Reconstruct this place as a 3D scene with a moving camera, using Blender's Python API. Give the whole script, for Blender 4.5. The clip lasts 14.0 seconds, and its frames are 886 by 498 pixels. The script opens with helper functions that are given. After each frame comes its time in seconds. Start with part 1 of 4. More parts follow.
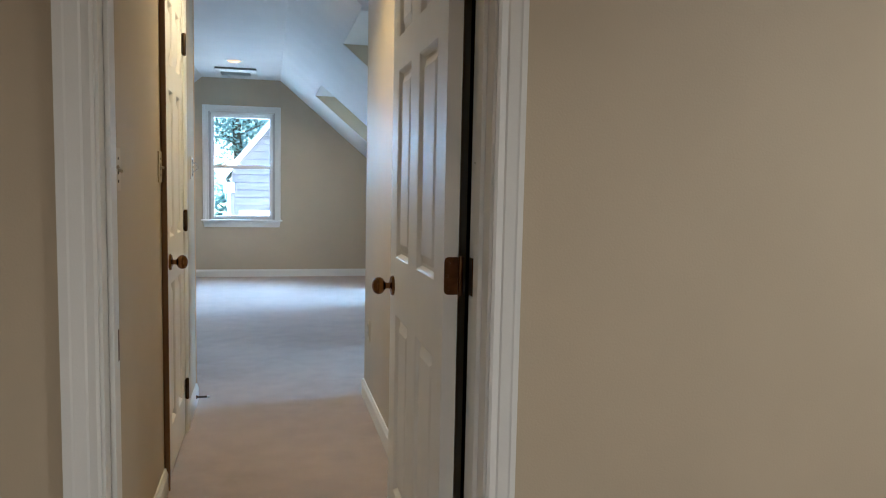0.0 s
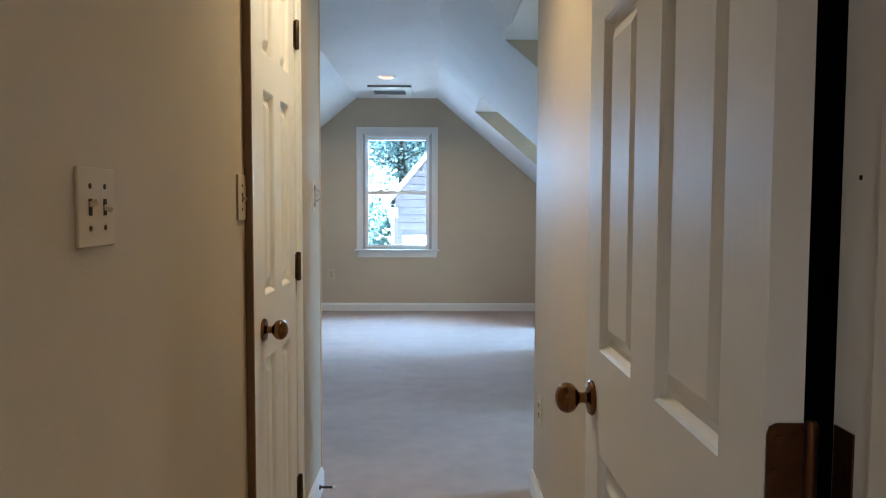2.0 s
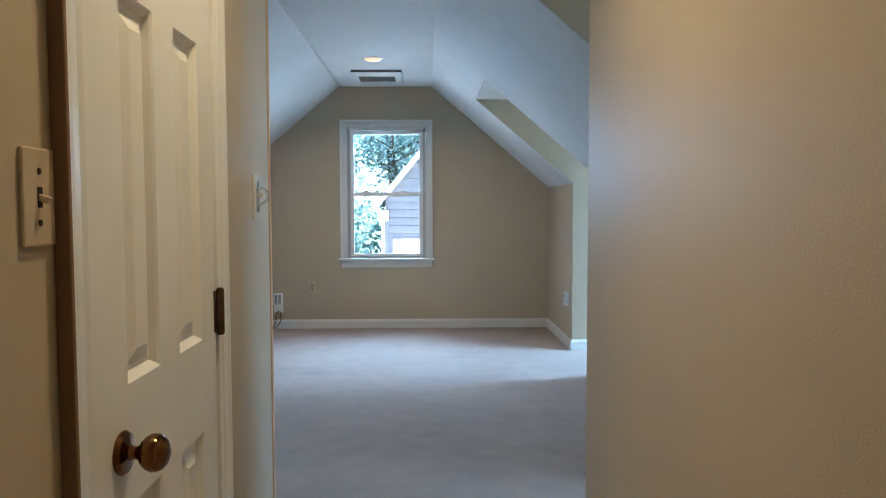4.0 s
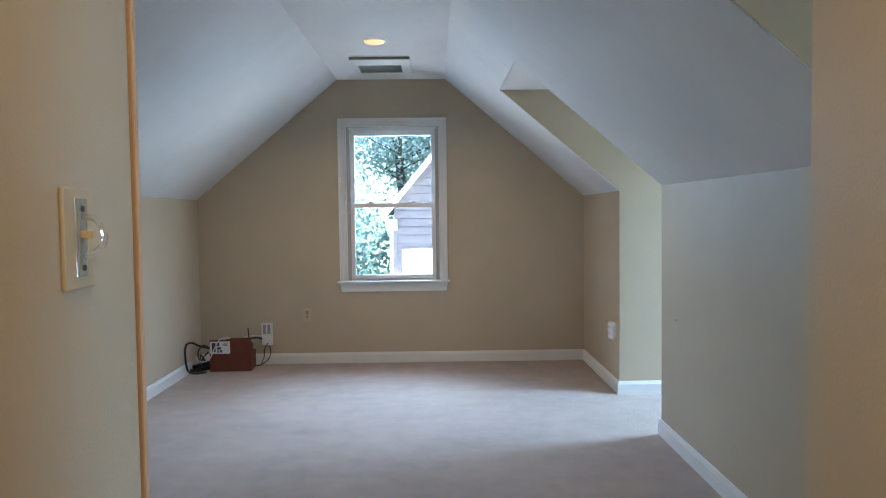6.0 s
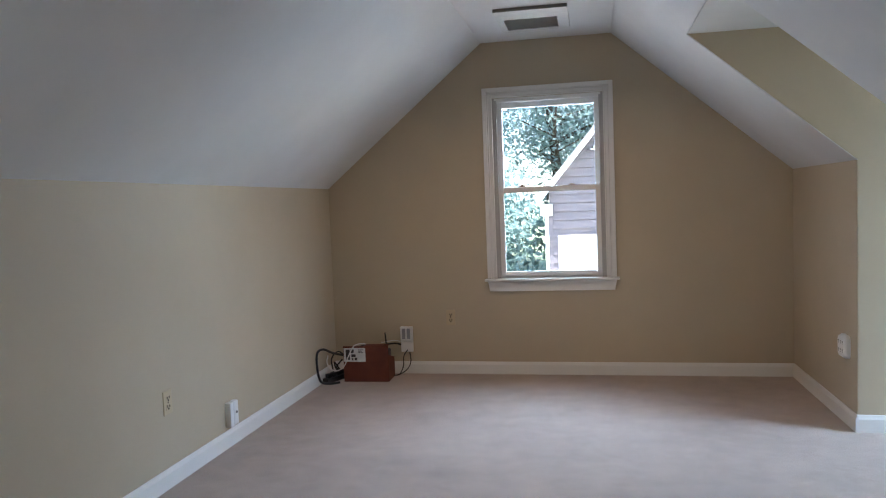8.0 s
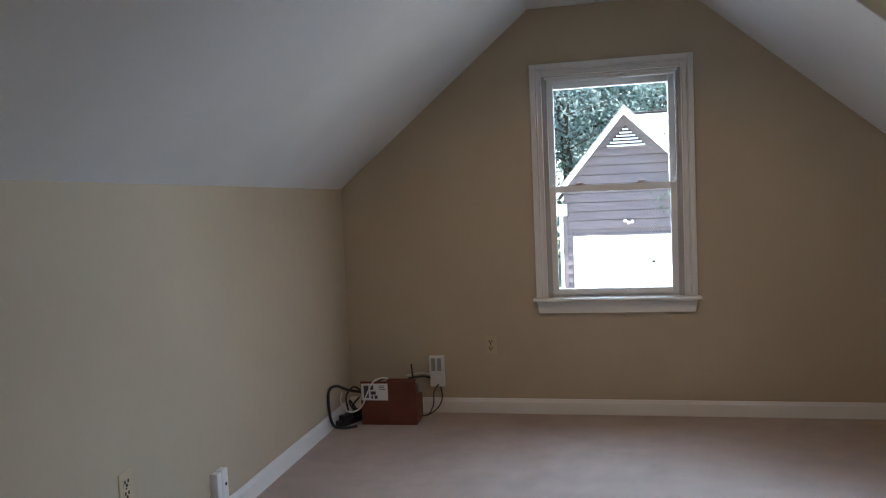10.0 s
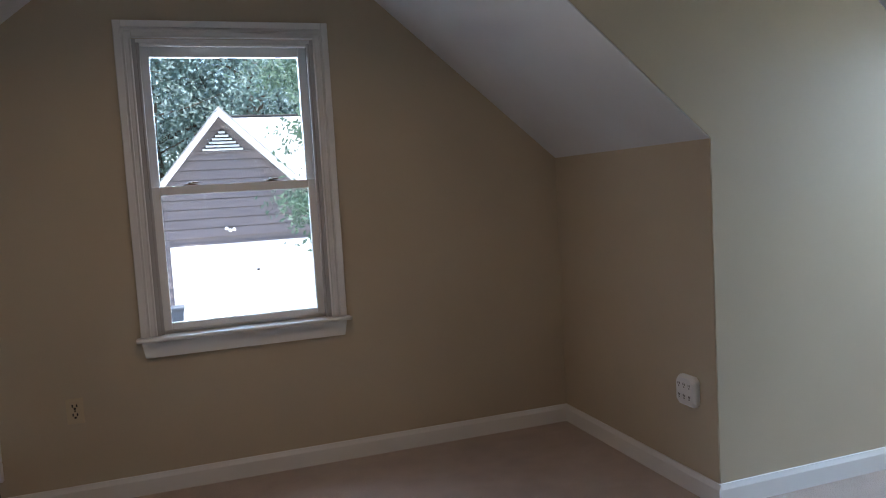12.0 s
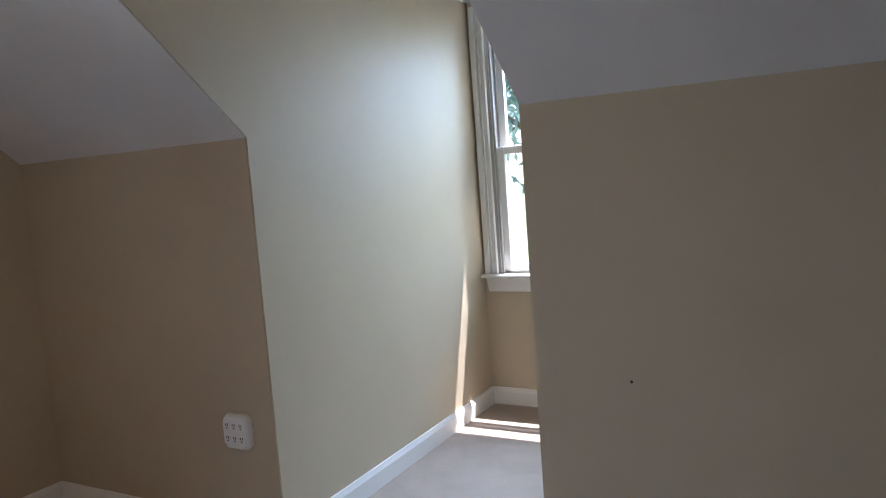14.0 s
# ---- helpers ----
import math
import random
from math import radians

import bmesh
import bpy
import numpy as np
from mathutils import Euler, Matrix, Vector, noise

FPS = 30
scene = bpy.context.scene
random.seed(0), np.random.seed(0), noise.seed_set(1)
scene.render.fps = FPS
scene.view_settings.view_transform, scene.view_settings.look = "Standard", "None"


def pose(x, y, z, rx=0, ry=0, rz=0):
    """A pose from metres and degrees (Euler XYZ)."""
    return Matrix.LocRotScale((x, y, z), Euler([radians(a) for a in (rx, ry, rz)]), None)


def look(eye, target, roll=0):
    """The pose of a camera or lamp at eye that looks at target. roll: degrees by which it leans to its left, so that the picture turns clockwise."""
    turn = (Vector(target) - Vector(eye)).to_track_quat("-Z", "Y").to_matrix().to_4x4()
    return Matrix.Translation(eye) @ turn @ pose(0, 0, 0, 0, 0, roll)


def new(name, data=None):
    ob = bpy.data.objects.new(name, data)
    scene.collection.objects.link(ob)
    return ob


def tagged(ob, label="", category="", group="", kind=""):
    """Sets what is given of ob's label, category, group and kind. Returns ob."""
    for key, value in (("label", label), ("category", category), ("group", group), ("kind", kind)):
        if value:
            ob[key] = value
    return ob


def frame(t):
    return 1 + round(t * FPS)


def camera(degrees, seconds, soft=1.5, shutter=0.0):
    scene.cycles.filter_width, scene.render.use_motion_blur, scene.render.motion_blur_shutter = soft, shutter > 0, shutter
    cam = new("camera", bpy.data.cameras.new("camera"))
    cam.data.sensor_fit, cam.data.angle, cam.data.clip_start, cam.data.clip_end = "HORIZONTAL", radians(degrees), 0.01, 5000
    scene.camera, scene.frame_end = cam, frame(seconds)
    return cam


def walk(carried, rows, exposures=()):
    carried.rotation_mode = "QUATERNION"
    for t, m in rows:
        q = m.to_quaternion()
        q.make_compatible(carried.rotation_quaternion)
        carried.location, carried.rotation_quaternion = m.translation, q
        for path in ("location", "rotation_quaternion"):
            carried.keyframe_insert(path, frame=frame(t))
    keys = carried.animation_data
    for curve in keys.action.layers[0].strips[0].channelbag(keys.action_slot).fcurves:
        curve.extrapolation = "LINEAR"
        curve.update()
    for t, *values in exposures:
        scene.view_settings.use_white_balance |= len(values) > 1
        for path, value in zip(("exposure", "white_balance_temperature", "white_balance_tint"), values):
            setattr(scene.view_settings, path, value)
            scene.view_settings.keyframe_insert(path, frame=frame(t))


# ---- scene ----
cam = camera(62.3, 14.0, soft=1.1)
PATH = [
    (0, (0.271, 0.506, 1.201), (0.729, 2.445, 1.026), 1.2),
    (0.5, (0.301, 0.751, 1.202), (0.632, 2.714, 1.01), 0.2),
    (1, (0.287, 0.992, 1.208), (0.533, 2.968, 1.017), -0.6),
    (1.5, (0.333, 1.261, 1.207), (0.436, 3.253, 1.051), -0.6),
    (2, (0.367, 1.508, 1.227), (0.388, 3.504, 1.107), 0.2),
    (2.5, (0.34, 1.784, 1.232), (0.368, 3.78, 1.116), 0.5),
    (3, (0.327, 2.019, 1.227), (0.375, 4.015, 1.107), 0.0),
    (5.5, (0.331, 3.334, 1.268), (0.361, 5.332, 1.169), -0.6),
    (6, (0.291, 3.617, 1.283), (0.311, 5.615, 1.188), -0.7),
    (6.5, (0.289, 3.856, 1.28), (0.302, 5.854, 1.192), -1.3),
    (7, (0.31, 4.125, 1.289), (0.163, 6.115, 1.165), -1.4),
    (7.5, (0.292, 4.36, 1.285), (-0.097, 6.318, 1.161), -1.9),
    (10, (-0.172, 5.502, 1.313), (-0.583, 7.456, 1.189), -2.5),
    (10.5, (-0.214, 5.78, 1.319), (-0.446, 7.762, 1.192), -2.5),
    (11, (-0.255, 6.002, 1.309), (-0.198, 7.997, 1.18), -2.8),
    (11.5, (-0.325, 6.214, 1.311), (0.072, 8.169, 1.172), -3.5),
    (12, (-0.288, 6.436, 1.297), (0.356, 8.322, 1.136), -3.4),
    (12.5, (-0.28, 6.636, 1.298), (0.612, 8.419, 1.129), -3.6),
    (13, (-0.325, 6.834, 1.294), (0.911, 8.393, 1.092), -5.2),
    (13.5, (-0.319, 6.921, 1.279), (1.21, 8.193, 1.068), -5.4),
    (14, (-0.246, 7.016, 1.262), (1.495, 7.979, 1.061), -4.3),
]
EXPOSURES = [
    (0.0, 3.75, 4750, 2), (2.0, 3.65, 4770, 4), (3.2, 3.45, 4800, 2), (5.5, 3.35, 5150, 5), (7.5, 3.15, 5750, 13),
    (10.0, 2.5, 5950, 15), (11.0, 2.45, 5950, 17), (12.5, 2.1, 5850, 17), (13.0, 2.15, 5850, 17), (13.5, 2.5, 5850, 17), (14.0, 2.45, 5900, 18),
]
walk(cam, [(t, look(eye, target, roll)) for t, eye, target, roll in PATH], EXPOSURES)

# ---- world, sun and large lights ----
SUN_WAY = Vector((1.0, -0.5, 3.3)).normalized()
world = bpy.data.worlds.new("sky")
scene.world = world
world.use_nodes = True
wn = world.node_tree
sky = wn.nodes.new("ShaderNodeTexSky")
sky.sky_type = "NISHITA"
sky.sun_disc = False
sky.sun_elevation = math.asin(SUN_WAY.z)
sky.sun_rotation = math.atan2(SUN_WAY.x, SUN_WAY.y)
wn.links.new(sky.outputs["Color"], wn.nodes["Background"].inputs["Color"])
wn.nodes["Background"].inputs["Strength"].default_value = 0.15

sun = new("sun", bpy.data.lights.new("sun", "SUN"))
sun.data.energy = 5.0
sun.data.angle = radians(0.5)
sun.data.color = (1.0, 0.97, 0.93)
sun.matrix_world = look((0, 0, 0), -SUN_WAY)


def area_lamp(name, m, sx, sy, watts, color, shape="RECTANGLE", spread=180):
    lamp = new(name, bpy.data.lights.new(name, "AREA"))
    lamp.data.shape, lamp.data.size, lamp.data.size_y = shape, sx, sy
    lamp.data.energy, lamp.data.color = watts, color
    lamp.data.spread = radians(spread)
    lamp.matrix_world = m
    return lamp


SKY_TINT = (0.58, 0.79, 1.0)
# daylight standing just outside the three window openings, falling inwards and down
area_lamp("daylight_end", look((-0.072, 11.00, 2.25), (-0.072, 8.3, 0.70)), 1.7, 1.8, 22, SKY_TINT, spread=130)
area_lamp("daylight_dormer_far", look((4.35, 8.245, 2.42), (1.6, 8.245, 0.65)), 1.6, 1.8, 30, SKY_TINT, spread=120)
area_lamp("daylight_dormer_near", look((4.35, 5.106, 1.90), (1.6, 5.106, 1.05)), 1.6, 1.8, 7.0, SKY_TINT, spread=120)


# ---- materials ----
def material(name, color, rough=0.6, metal=0.0, spec=0.5):
    m = bpy.data.materials.new(name)
    m.use_nodes = True
    b = m.node_tree.nodes["Principled BSDF"]
    b.inputs["Base Color"].default_value = (*color, 1)
    b.inputs["Roughness"].default_value = rough
    b.inputs["Metallic"].default_value = metal
    b.inputs["Specular IOR Level"].default_value = spec
    return m, m.node_tree, b


def noise_node(nt, scale, detail=4.0, rough=0.55, stretch=None):
    tc = nt.nodes.new("ShaderNodeTexCoord")
    n = nt.nodes.new("ShaderNodeTexNoise")
    n.inputs["Scale"].default_value, n.inputs["Detail"].default_value, n.inputs["Roughness"].default_value = scale, detail, rough
    if stretch:
        mp = nt.nodes.new("ShaderNodeMapping")
        mp.inputs["Scale"].default_value = stretch
        nt.links.new(tc.outputs["Object"], mp.inputs["Vector"])
        nt.links.new(mp.outputs["Vector"], n.inputs["Vector"])
    else:
        nt.links.new(tc.outputs["Object"], n.inputs["Vector"])
    return n.outputs["Fac"]


def vary(nt, b, color, fac, low, high, span=(0.3, 0.7)):
    """Base colour that runs from color*low to color*high along fac."""
    r = nt.nodes.new("ShaderNodeValToRGB")
    r.color_ramp.elements[0].position, r.color_ramp.elements[1].position = span
    r.color_ramp.elements[0].color = (*[c * low for c in color], 1)
    r.color_ramp.elements[1].color = (*[min(1.0, c * high) for c in color], 1)
    nt.links.new(fac, r.inputs["Fac"])
    nt.links.new(r.outputs["Color"], b.inputs["Base Color"])
    return r


def bump(nt, b, fac, strength, distance):
    n = nt.nodes.new("ShaderNodeBump")
    n.inputs["Strength"].default_value, n.inputs["Distance"].default_value = strength, distance
    nt.links.new(fac, n.inputs["Height"])
    old = b.inputs["Normal"].links[0].from_socket if b.inputs["Normal"].links else None
    if old:
        nt.links.new(old, n.inputs["Normal"])
    nt.links.new(n.outputs["Normal"], b.inputs["Normal"])


def rough_range(nt, b, fac, lo, hi):
    n = nt.nodes.new("ShaderNodeMapRange")
    n.inputs["To Min"].default_value, n.inputs["To Max"].default_value = lo, hi
    nt.links.new(fac, n.inputs["Value"])
    nt.links.new(n.outputs["Result"], b.inputs["Roughness"])


def paint(name, color, rough, relief, low=0.95, high=1.04):
    m, nt, b = material(name, color, rough, 0, 0.35)
    vary(nt, b, color, noise_node(nt, 1.7, 5), low, high)
    bump(nt, b, noise_node(nt, 190, 3), relief * 1.6, 0.0012)
    bump(nt, b, noise_node(nt, 9, 3), relief * 0.5, 0.002)
    rough_range(nt, b, noise_node(nt, 5, 3), rough - 0.06, rough + 0.08)
    return m


WALL = paint("wall_paint", (0.518, 0.438, 0.314), 0.55, 0.25)
CEILING = paint("ceiling_paint", (0.74, 0.74, 0.735), 0.75, 0.35)
TRIM = paint("trim_paint", (0.80, 0.79, 0.76), 0.32, 0.12, 0.96, 1.02)
IVORY = paint("ivory_plastic", (0.56, 0.46, 0.30), 0.35, 0.03, 0.97, 1.02)
# darker than the liner's own tone, to carry the shade of backlit jambs
LINER = paint("backlit_taupe_vinyl", (0.45, 0.435, 0.415), 0.45, 0.04, 0.96, 1.02)
PINE = paint("bare_pine", (0.60, 0.40, 0.235), 0.6, 0.15)
BROWN_EDGE = paint("brown_edge", (0.22, 0.125, 0.055), 0.5, 0.15, 0.85, 1.1)
WHITE_PLASTIC = paint("white_plastic", (0.78, 0.78, 0.77), 0.38, 0.03, 0.97, 1.02)


def door_paint():
    m, nt, b = material("door_paint", (0.80, 0.785, 0.75), 0.34, 0, 0.4)
    vary(nt, b, (0.80, 0.785, 0.75), noise_node(nt, 3, 5), 0.95, 1.03)
    bump(nt, b, noise_node(nt, 30, 4, 0.6, (6, 6, 0.35)), 0.35, 0.0009)
    rough_range(nt, b, noise_node(nt, 14, 3, 0.5, (3, 3, 0.4)), 0.42, 0.56)
    return m


DOOR = door_paint()


def carpet():
    color = (0.45, 0.362, 0.30)
    m, nt, b = material("carpet_pile", color, 0.95, 0, 0.1)
    big, mid, fine = noise_node(nt, 1.6, 3), noise_node(nt, 7, 4, 0.6), noise_node(nt, 230, 3, 0.7)
    mix = nt.nodes.new("ShaderNodeMix")
    mix.inputs["Factor"].default_value = 0.5
    nt.links.new(big, mix.inputs["A"]), nt.links.new(mid, mix.inputs["B"])
    mix2 = nt.nodes.new("ShaderNodeMix")
    mix2.inputs["Factor"].default_value = 0.35
    nt.links.new(mix.outputs["Result"], mix2.inputs["A"]), nt.links.new(fine, mix2.inputs["B"])
    vary(nt, b, color, mix2.outputs["Result"], 0.78, 1.17, (0.36, 0.64))
    bump(nt, b, fine, 0.9, 0.006)
    bump(nt, b, mid, 0.5, 0.012)
    b.inputs["Sheen Weight"].default_value = 0.25
    b.inputs["Sheen Roughness"].default_value = 0.5
    return m


CARPET = carpet()


def metal(name, color, rough, low=0.7):
    m, nt, b = material(name, color, rough, 1.0)
    vary(nt, b, color, noise_node(nt, 45, 4), low, 1.1)
    rough_range(nt, b, noise_node(nt, 60, 3), rough - 0.08, rough + 0.15)
    return m


BRASS = metal("polished_brass", (0.19, 0.092, 0.032), 0.09, 0.85)
OLD_BRASS = metal("dull_brass", (0.13, 0.062, 0.026), 0.34, 0.6)
STEEL = metal("steel", (0.55, 0.55, 0.54), 0.35)
# closet hinges, darkened in the metal because they stand backlit
BACKLIT_HINGE = metal("backlit_hinge", (0.10, 0.062, 0.035), 0.45, 0.6)
SCREW = metal("dark_screw", (0.10, 0.08, 0.06), 0.5)


def plain(name, color, rough, grain=20, low=0.88, high=1.08, relief=0.1, spec=0.4):
    m, nt, b = material(name, color, rough, 0, spec)
    vary(nt, b, color, noise_node(nt, grain, 4), low, high)
    bump(nt, b, noise_node(nt, grain * 6, 3), relief, 0.001)
    return m


BLACK = plain("black_rubber", (0.018, 0.018, 0.019), 0.45)
# near-black that stands in for unlit depth, in slots and the added closet
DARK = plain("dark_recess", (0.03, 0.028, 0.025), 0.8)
CARDBOARD = plain("russet_cardboard", (0.14, 0.037, 0.022), 0.75, 12, 0.8, 1.12, 0.2)
PAPER = plain("label_paper", (0.80, 0.80, 0.80), 0.6, 30, 0.97, 1.02)
INK = plain("label_ink", (0.06, 0.06, 0.07), 0.6)
GREY_PLASTIC = plain("grey_plastic", (0.33, 0.34, 0.36), 0.4)
VENT = plain("vent_enamel", (0.66, 0.665, 0.64), 0.42, 30, 0.94, 1.03)
SHADED_METAL = plain("shaded_vent_edge", (0.20, 0.185, 0.155), 0.6, 30)
CLEAR = material("clear_plastic", (0.93, 0.93, 0.93), 0.08)
CLEAR[2].inputs["Transmission Weight"].default_value = 0.85
CLEAR = CLEAR[0]


def window_glass():
    m = bpy.data.materials.new("window_glass")
    m.use_nodes = True
    nt = m.node_tree
    nt.nodes.clear()
    out = nt.nodes.new("ShaderNodeOutputMaterial")
    clear, gloss = nt.nodes.new("ShaderNodeBsdfTransparent"), nt.nodes.new("ShaderNodeBsdfGlossy")
    clear.inputs["Color"].default_value = (0.94, 0.96, 0.95, 1)
    gloss.inputs["Roughness"].default_value = 0.02
    fres, mix = nt.nodes.new("ShaderNodeFresnel"), nt.nodes.new("ShaderNodeMixShader")
    fres.inputs["IOR"].default_value = 1.35
    nt.links.new(fres.outputs[0], mix.inputs[0])
    nt.links.new(clear.outputs[0], mix.inputs[1])
    nt.links.new(gloss.outputs[0], mix.inputs[2])
    nt.links.new(mix.outputs[0], out.inputs[0])
    return m


GLASS = window_glass()


def glow(name, color, strength, base):
    m, nt, b = material(name, base, 0.5)
    b.inputs["Emission Color"].default_value = (*color, 1)
    b.inputs["Emission Strength"].default_value = strength
    return m


BULB = glow("warm_bulb_glass", (1.0, 0.50, 0.20), 0.13, (0.42, 0.26, 0.14))


def siding_paint():
    color = (0.155, 0.132, 0.133)
    m, nt, b = material("siding_paint", color, 0.65, 0, 0.3)
    vary(nt, b, color, noise_node(nt, 2.5, 5, 0.6, (0.4, 1, 3)), 0.85, 1.12)
    bump(nt, b, noise_node(nt, 18, 4, 0.6, (0.25, 1, 6)), 0.4, 0.004)
    return m


SIDING = siding_paint()
OUT_WHITE = plain("exterior_white", (0.80, 0.80, 0.79), 0.5, 3, 0.94, 1.02)
SHINGLE = plain("roof_shingle", (0.35, 0.335, 0.33), 0.9, 5, 0.75, 1.2, 0.6)
CONCRETE = plain("driveway_concrete", (0.52, 0.50, 0.47), 0.9, 1.2, 0.85, 1.1, 0.3)
BIN = plain("bin_plastic", (0.035, 0.045, 0.06), 0.5, 4)
BARK = plain("bark", (0.10, 0.075, 0.055), 0.9, 6, 0.6, 1.3, 0.8)


def grass_mat():
    m, nt, b = material("lawn", (0.10, 0.15, 0.045), 0.9, 0, 0.2)
    vary(nt, b, (0.15, 0.17, 0.09), noise_node(nt, 0.6, 6, 0.65), 0.6, 1.5)
    bump(nt, b, noise_node(nt, 14, 4), 0.8, 0.05)
    return m


LAWN = grass_mat()


def leaf_mat(name, color):
    m, nt, b = material(name, color, 0.55, 0, 0.35)
    geo = nt.nodes.new("ShaderNodeNewGeometry")
    vary(nt, b, color, geo.outputs["Random Per Island"], 0.55, 1.5, (0.0, 1.0))
    out, mix, thin = nt.nodes["Material Output"], nt.nodes.new("ShaderNodeMixShader"), nt.nodes.new("ShaderNodeBsdfTranslucent")
    thin.inputs["Color"].default_value = (*[min(1.0, c * 2.0) for c in color], 1)
    mix.inputs[0].default_value = 0.4
    nt.links.new(b.outputs[0], mix.inputs[1]), nt.links.new(thin.outputs[0], mix.inputs[2])
    nt.links.new(mix.outputs[0], out.inputs[0])
    return m


LEAF = leaf_mat("leaf_green", (0.145, 0.205, 0.19))
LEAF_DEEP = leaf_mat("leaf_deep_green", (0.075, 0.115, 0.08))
LEAF_PALE = leaf_mat("leaf_pale_green", (0.20, 0.255, 0.235))


# ---- mesh helpers ----
def box(bm, x0, x1, y0, y1, z0, z1, bevel=0.0, m=None):
    c = bmesh.ops.create_cube(bm, size=1.0)["verts"]
    t = Matrix.Translation(((x0 + x1) / 2, (y0 + y1) / 2, (z0 + z1) / 2)) @ Matrix.Diagonal((x1 - x0, y1 - y0, z1 - z0, 1))
    bmesh.ops.transform(bm, matrix=(m or Matrix()) @ t, verts=c)
    if bevel:
        es = list({e for v in c for e in v.link_edges})
        bmesh.ops.bevel(bm, geom=es, offset=bevel, segments=2, profile=0.5, affect="EDGES")
    return bm


def prism(bm, pts, axis, a, b):
    """Extrude an outline along an axis from a to b. Outline: 2D points in the other two axes, in order."""
    def at(p, d):
        return {"x": (d, p[0], p[1]), "y": (p[0], d, p[1]), "z": (p[0], p[1], d)}[axis]
    lo, hi = [bm.verts.new(at(p, a)) for p in pts], [bm.verts.new(at(p, b)) for p in pts]
    bm.faces.new(lo), bm.faces.new(hi[::-1])
    for i in range(len(pts)):
        j = (i + 1) % len(pts)
        bm.faces.new((lo[i], hi[i], hi[j], lo[j]))
    bmesh.ops.recalc_face_normals(bm, faces=bm.faces)
    return bm


def lathe(bm, profile, m, steps=28):
    """Turn a profile of (radius, height) round the z axis of the pose m."""
    rings = []
    for r, h in profile:
        rings.append([bm.verts.new(m @ Vector((r * math.cos(2 * math.pi * i / steps), r * math.sin(2 * math.pi * i / steps), h))) for i in range(steps)])
    for p, q in zip(rings, rings[1:]):
        for i in range(steps):
            j = (i + 1) % steps
            bm.faces.new((p[i], p[j], q[j], q[i]))
    bm.faces.new(rings[0][::-1]), bm.faces.new(rings[-1])
    bmesh.ops.recalc_face_normals(bm, faces=bm.faces)
    return bm


def mesh_object(name, bm, mat, smooth=False):
    me = bpy.data.meshes.new(name)
    bm.to_mesh(me)
    bm.free()
    me.materials.append(mat)
    if smooth:
        for p in me.polygons:
            p.use_smooth = True
        me.set_sharp_from_angle(angle=radians(35))
    return new(name, me)


def part(name, bm, mat, parent, label="", smooth=False):
    ob = mesh_object(name, bm, mat, smooth)
    ob.parent = parent
    return tagged(ob, label)


def thing(name, m, label, category, group="", kind=""):
    ob = new(name)
    ob.empty_display_size = 0.1
    ob.matrix_world = m
    return tagged(ob, label, category, group, kind)


def setting(name, bm, mat, label, category):
    return tagged(mesh_object(name, bm, mat), label, category, kind="structure")


def tube(bm, points, radius, steps=8):
    """A round cable along a smooth curve through the points."""
    pts = [Vector(p) for p in points]
    pts = [2 * pts[0] - pts[1]] + pts + [2 * pts[-1] - pts[-2]]
    path = []
    for i in range(1, len(pts) - 2):
        p0, p1, p2, p3 = pts[i - 1:i + 3]
        for k in range(8):
            t = k / 8
            path.append(0.5 * (2 * p1 + (p2 - p0) * t + (2 * p0 - 5 * p1 + 4 * p2 - p3) * t * t + (3 * p1 - p0 - 3 * p2 + p3) * t ** 3))
    path.append(pts[-2])
    rings, side = [], Vector((0.3, 0.2, 0.9))
    for i, p in enumerate(path):
        d = (path[min(i + 1, len(path) - 1)] - path[max(i - 1, 0)]).normalized()
        u = d.cross(side)
        u = (u if u.length > 1e-3 else d.cross(Vector((1, 0, 0)))).normalized()
        v = d.cross(u)
        rings.append([bm.verts.new(p + radius * (math.cos(a) * u + math.sin(a) * v)) for a in [2 * math.pi * j / steps for j in range(steps)]])
    for a, b in zip(rings, rings[1:]):
        for j in range(steps):
            k = (j + 1) % steps
            bm.faces.new((a[j], a[k], b[k], b[j]))
    bm.faces.new(rings[0][::-1]), bm.faces.new(rings[-1])
    bmesh.ops.recalc_face_normals(bm, faces=bm.faces)
    return bm


B = bmesh.new

# ---- plan ----
XL, XR, YE, YB = -1.755, 1.575, 9.955, 4.588      # room: knee walls, end wall, back wall
YBL = 4.656                                       # back wall west of the hall
KZ, CZ, FX0, FX1 = 1.43, 2.44, -0.537, 0.389      # knee height, ceiling, flat part of the ceiling
HX0, HX1 = -0.126, 0.79                           # hall
DY0, DY1 = 1.995, 2.148                           # wall with the open door
JX0, JX1 = -0.04, 0.723                           # its jambs
DORMERS = ((YB, 5.60), (7.765, 8.726))
DTX, DZ, DBX = 0.745, 2.136, 3.29                 # dormer: top of the cut, ceiling, outer wall
KR, KL = (CZ - KZ) / (XR - FX1), (CZ - KZ) / (FX0 - XL)


def slope_r(x):
    return CZ - (x - FX1) * KR


# ---- structure ----
bm = box(B(), -1.9, 3.45, -1.75, 10.1, -0.25, 0)
setting("floor", bm, CARPET, "wall-to-wall beige cut-pile carpet with faint tracks", "carpet")

# end wall with its window opening
WX0, WX1, WZ0, WZ1 = -0.468, 0.324, 0.70, 2.035
bm = B()
for x0, x1, z0, z1 in ((-1.95, WX0, -0.2, 2.6), (WX1, 1.75, -0.2, 2.6), (WX0, WX1, -0.2, WZ0), (WX0, WX1, WZ1, 2.6)):
    box(bm, x0, x1, YE, YE + 0.14, z0, z1)
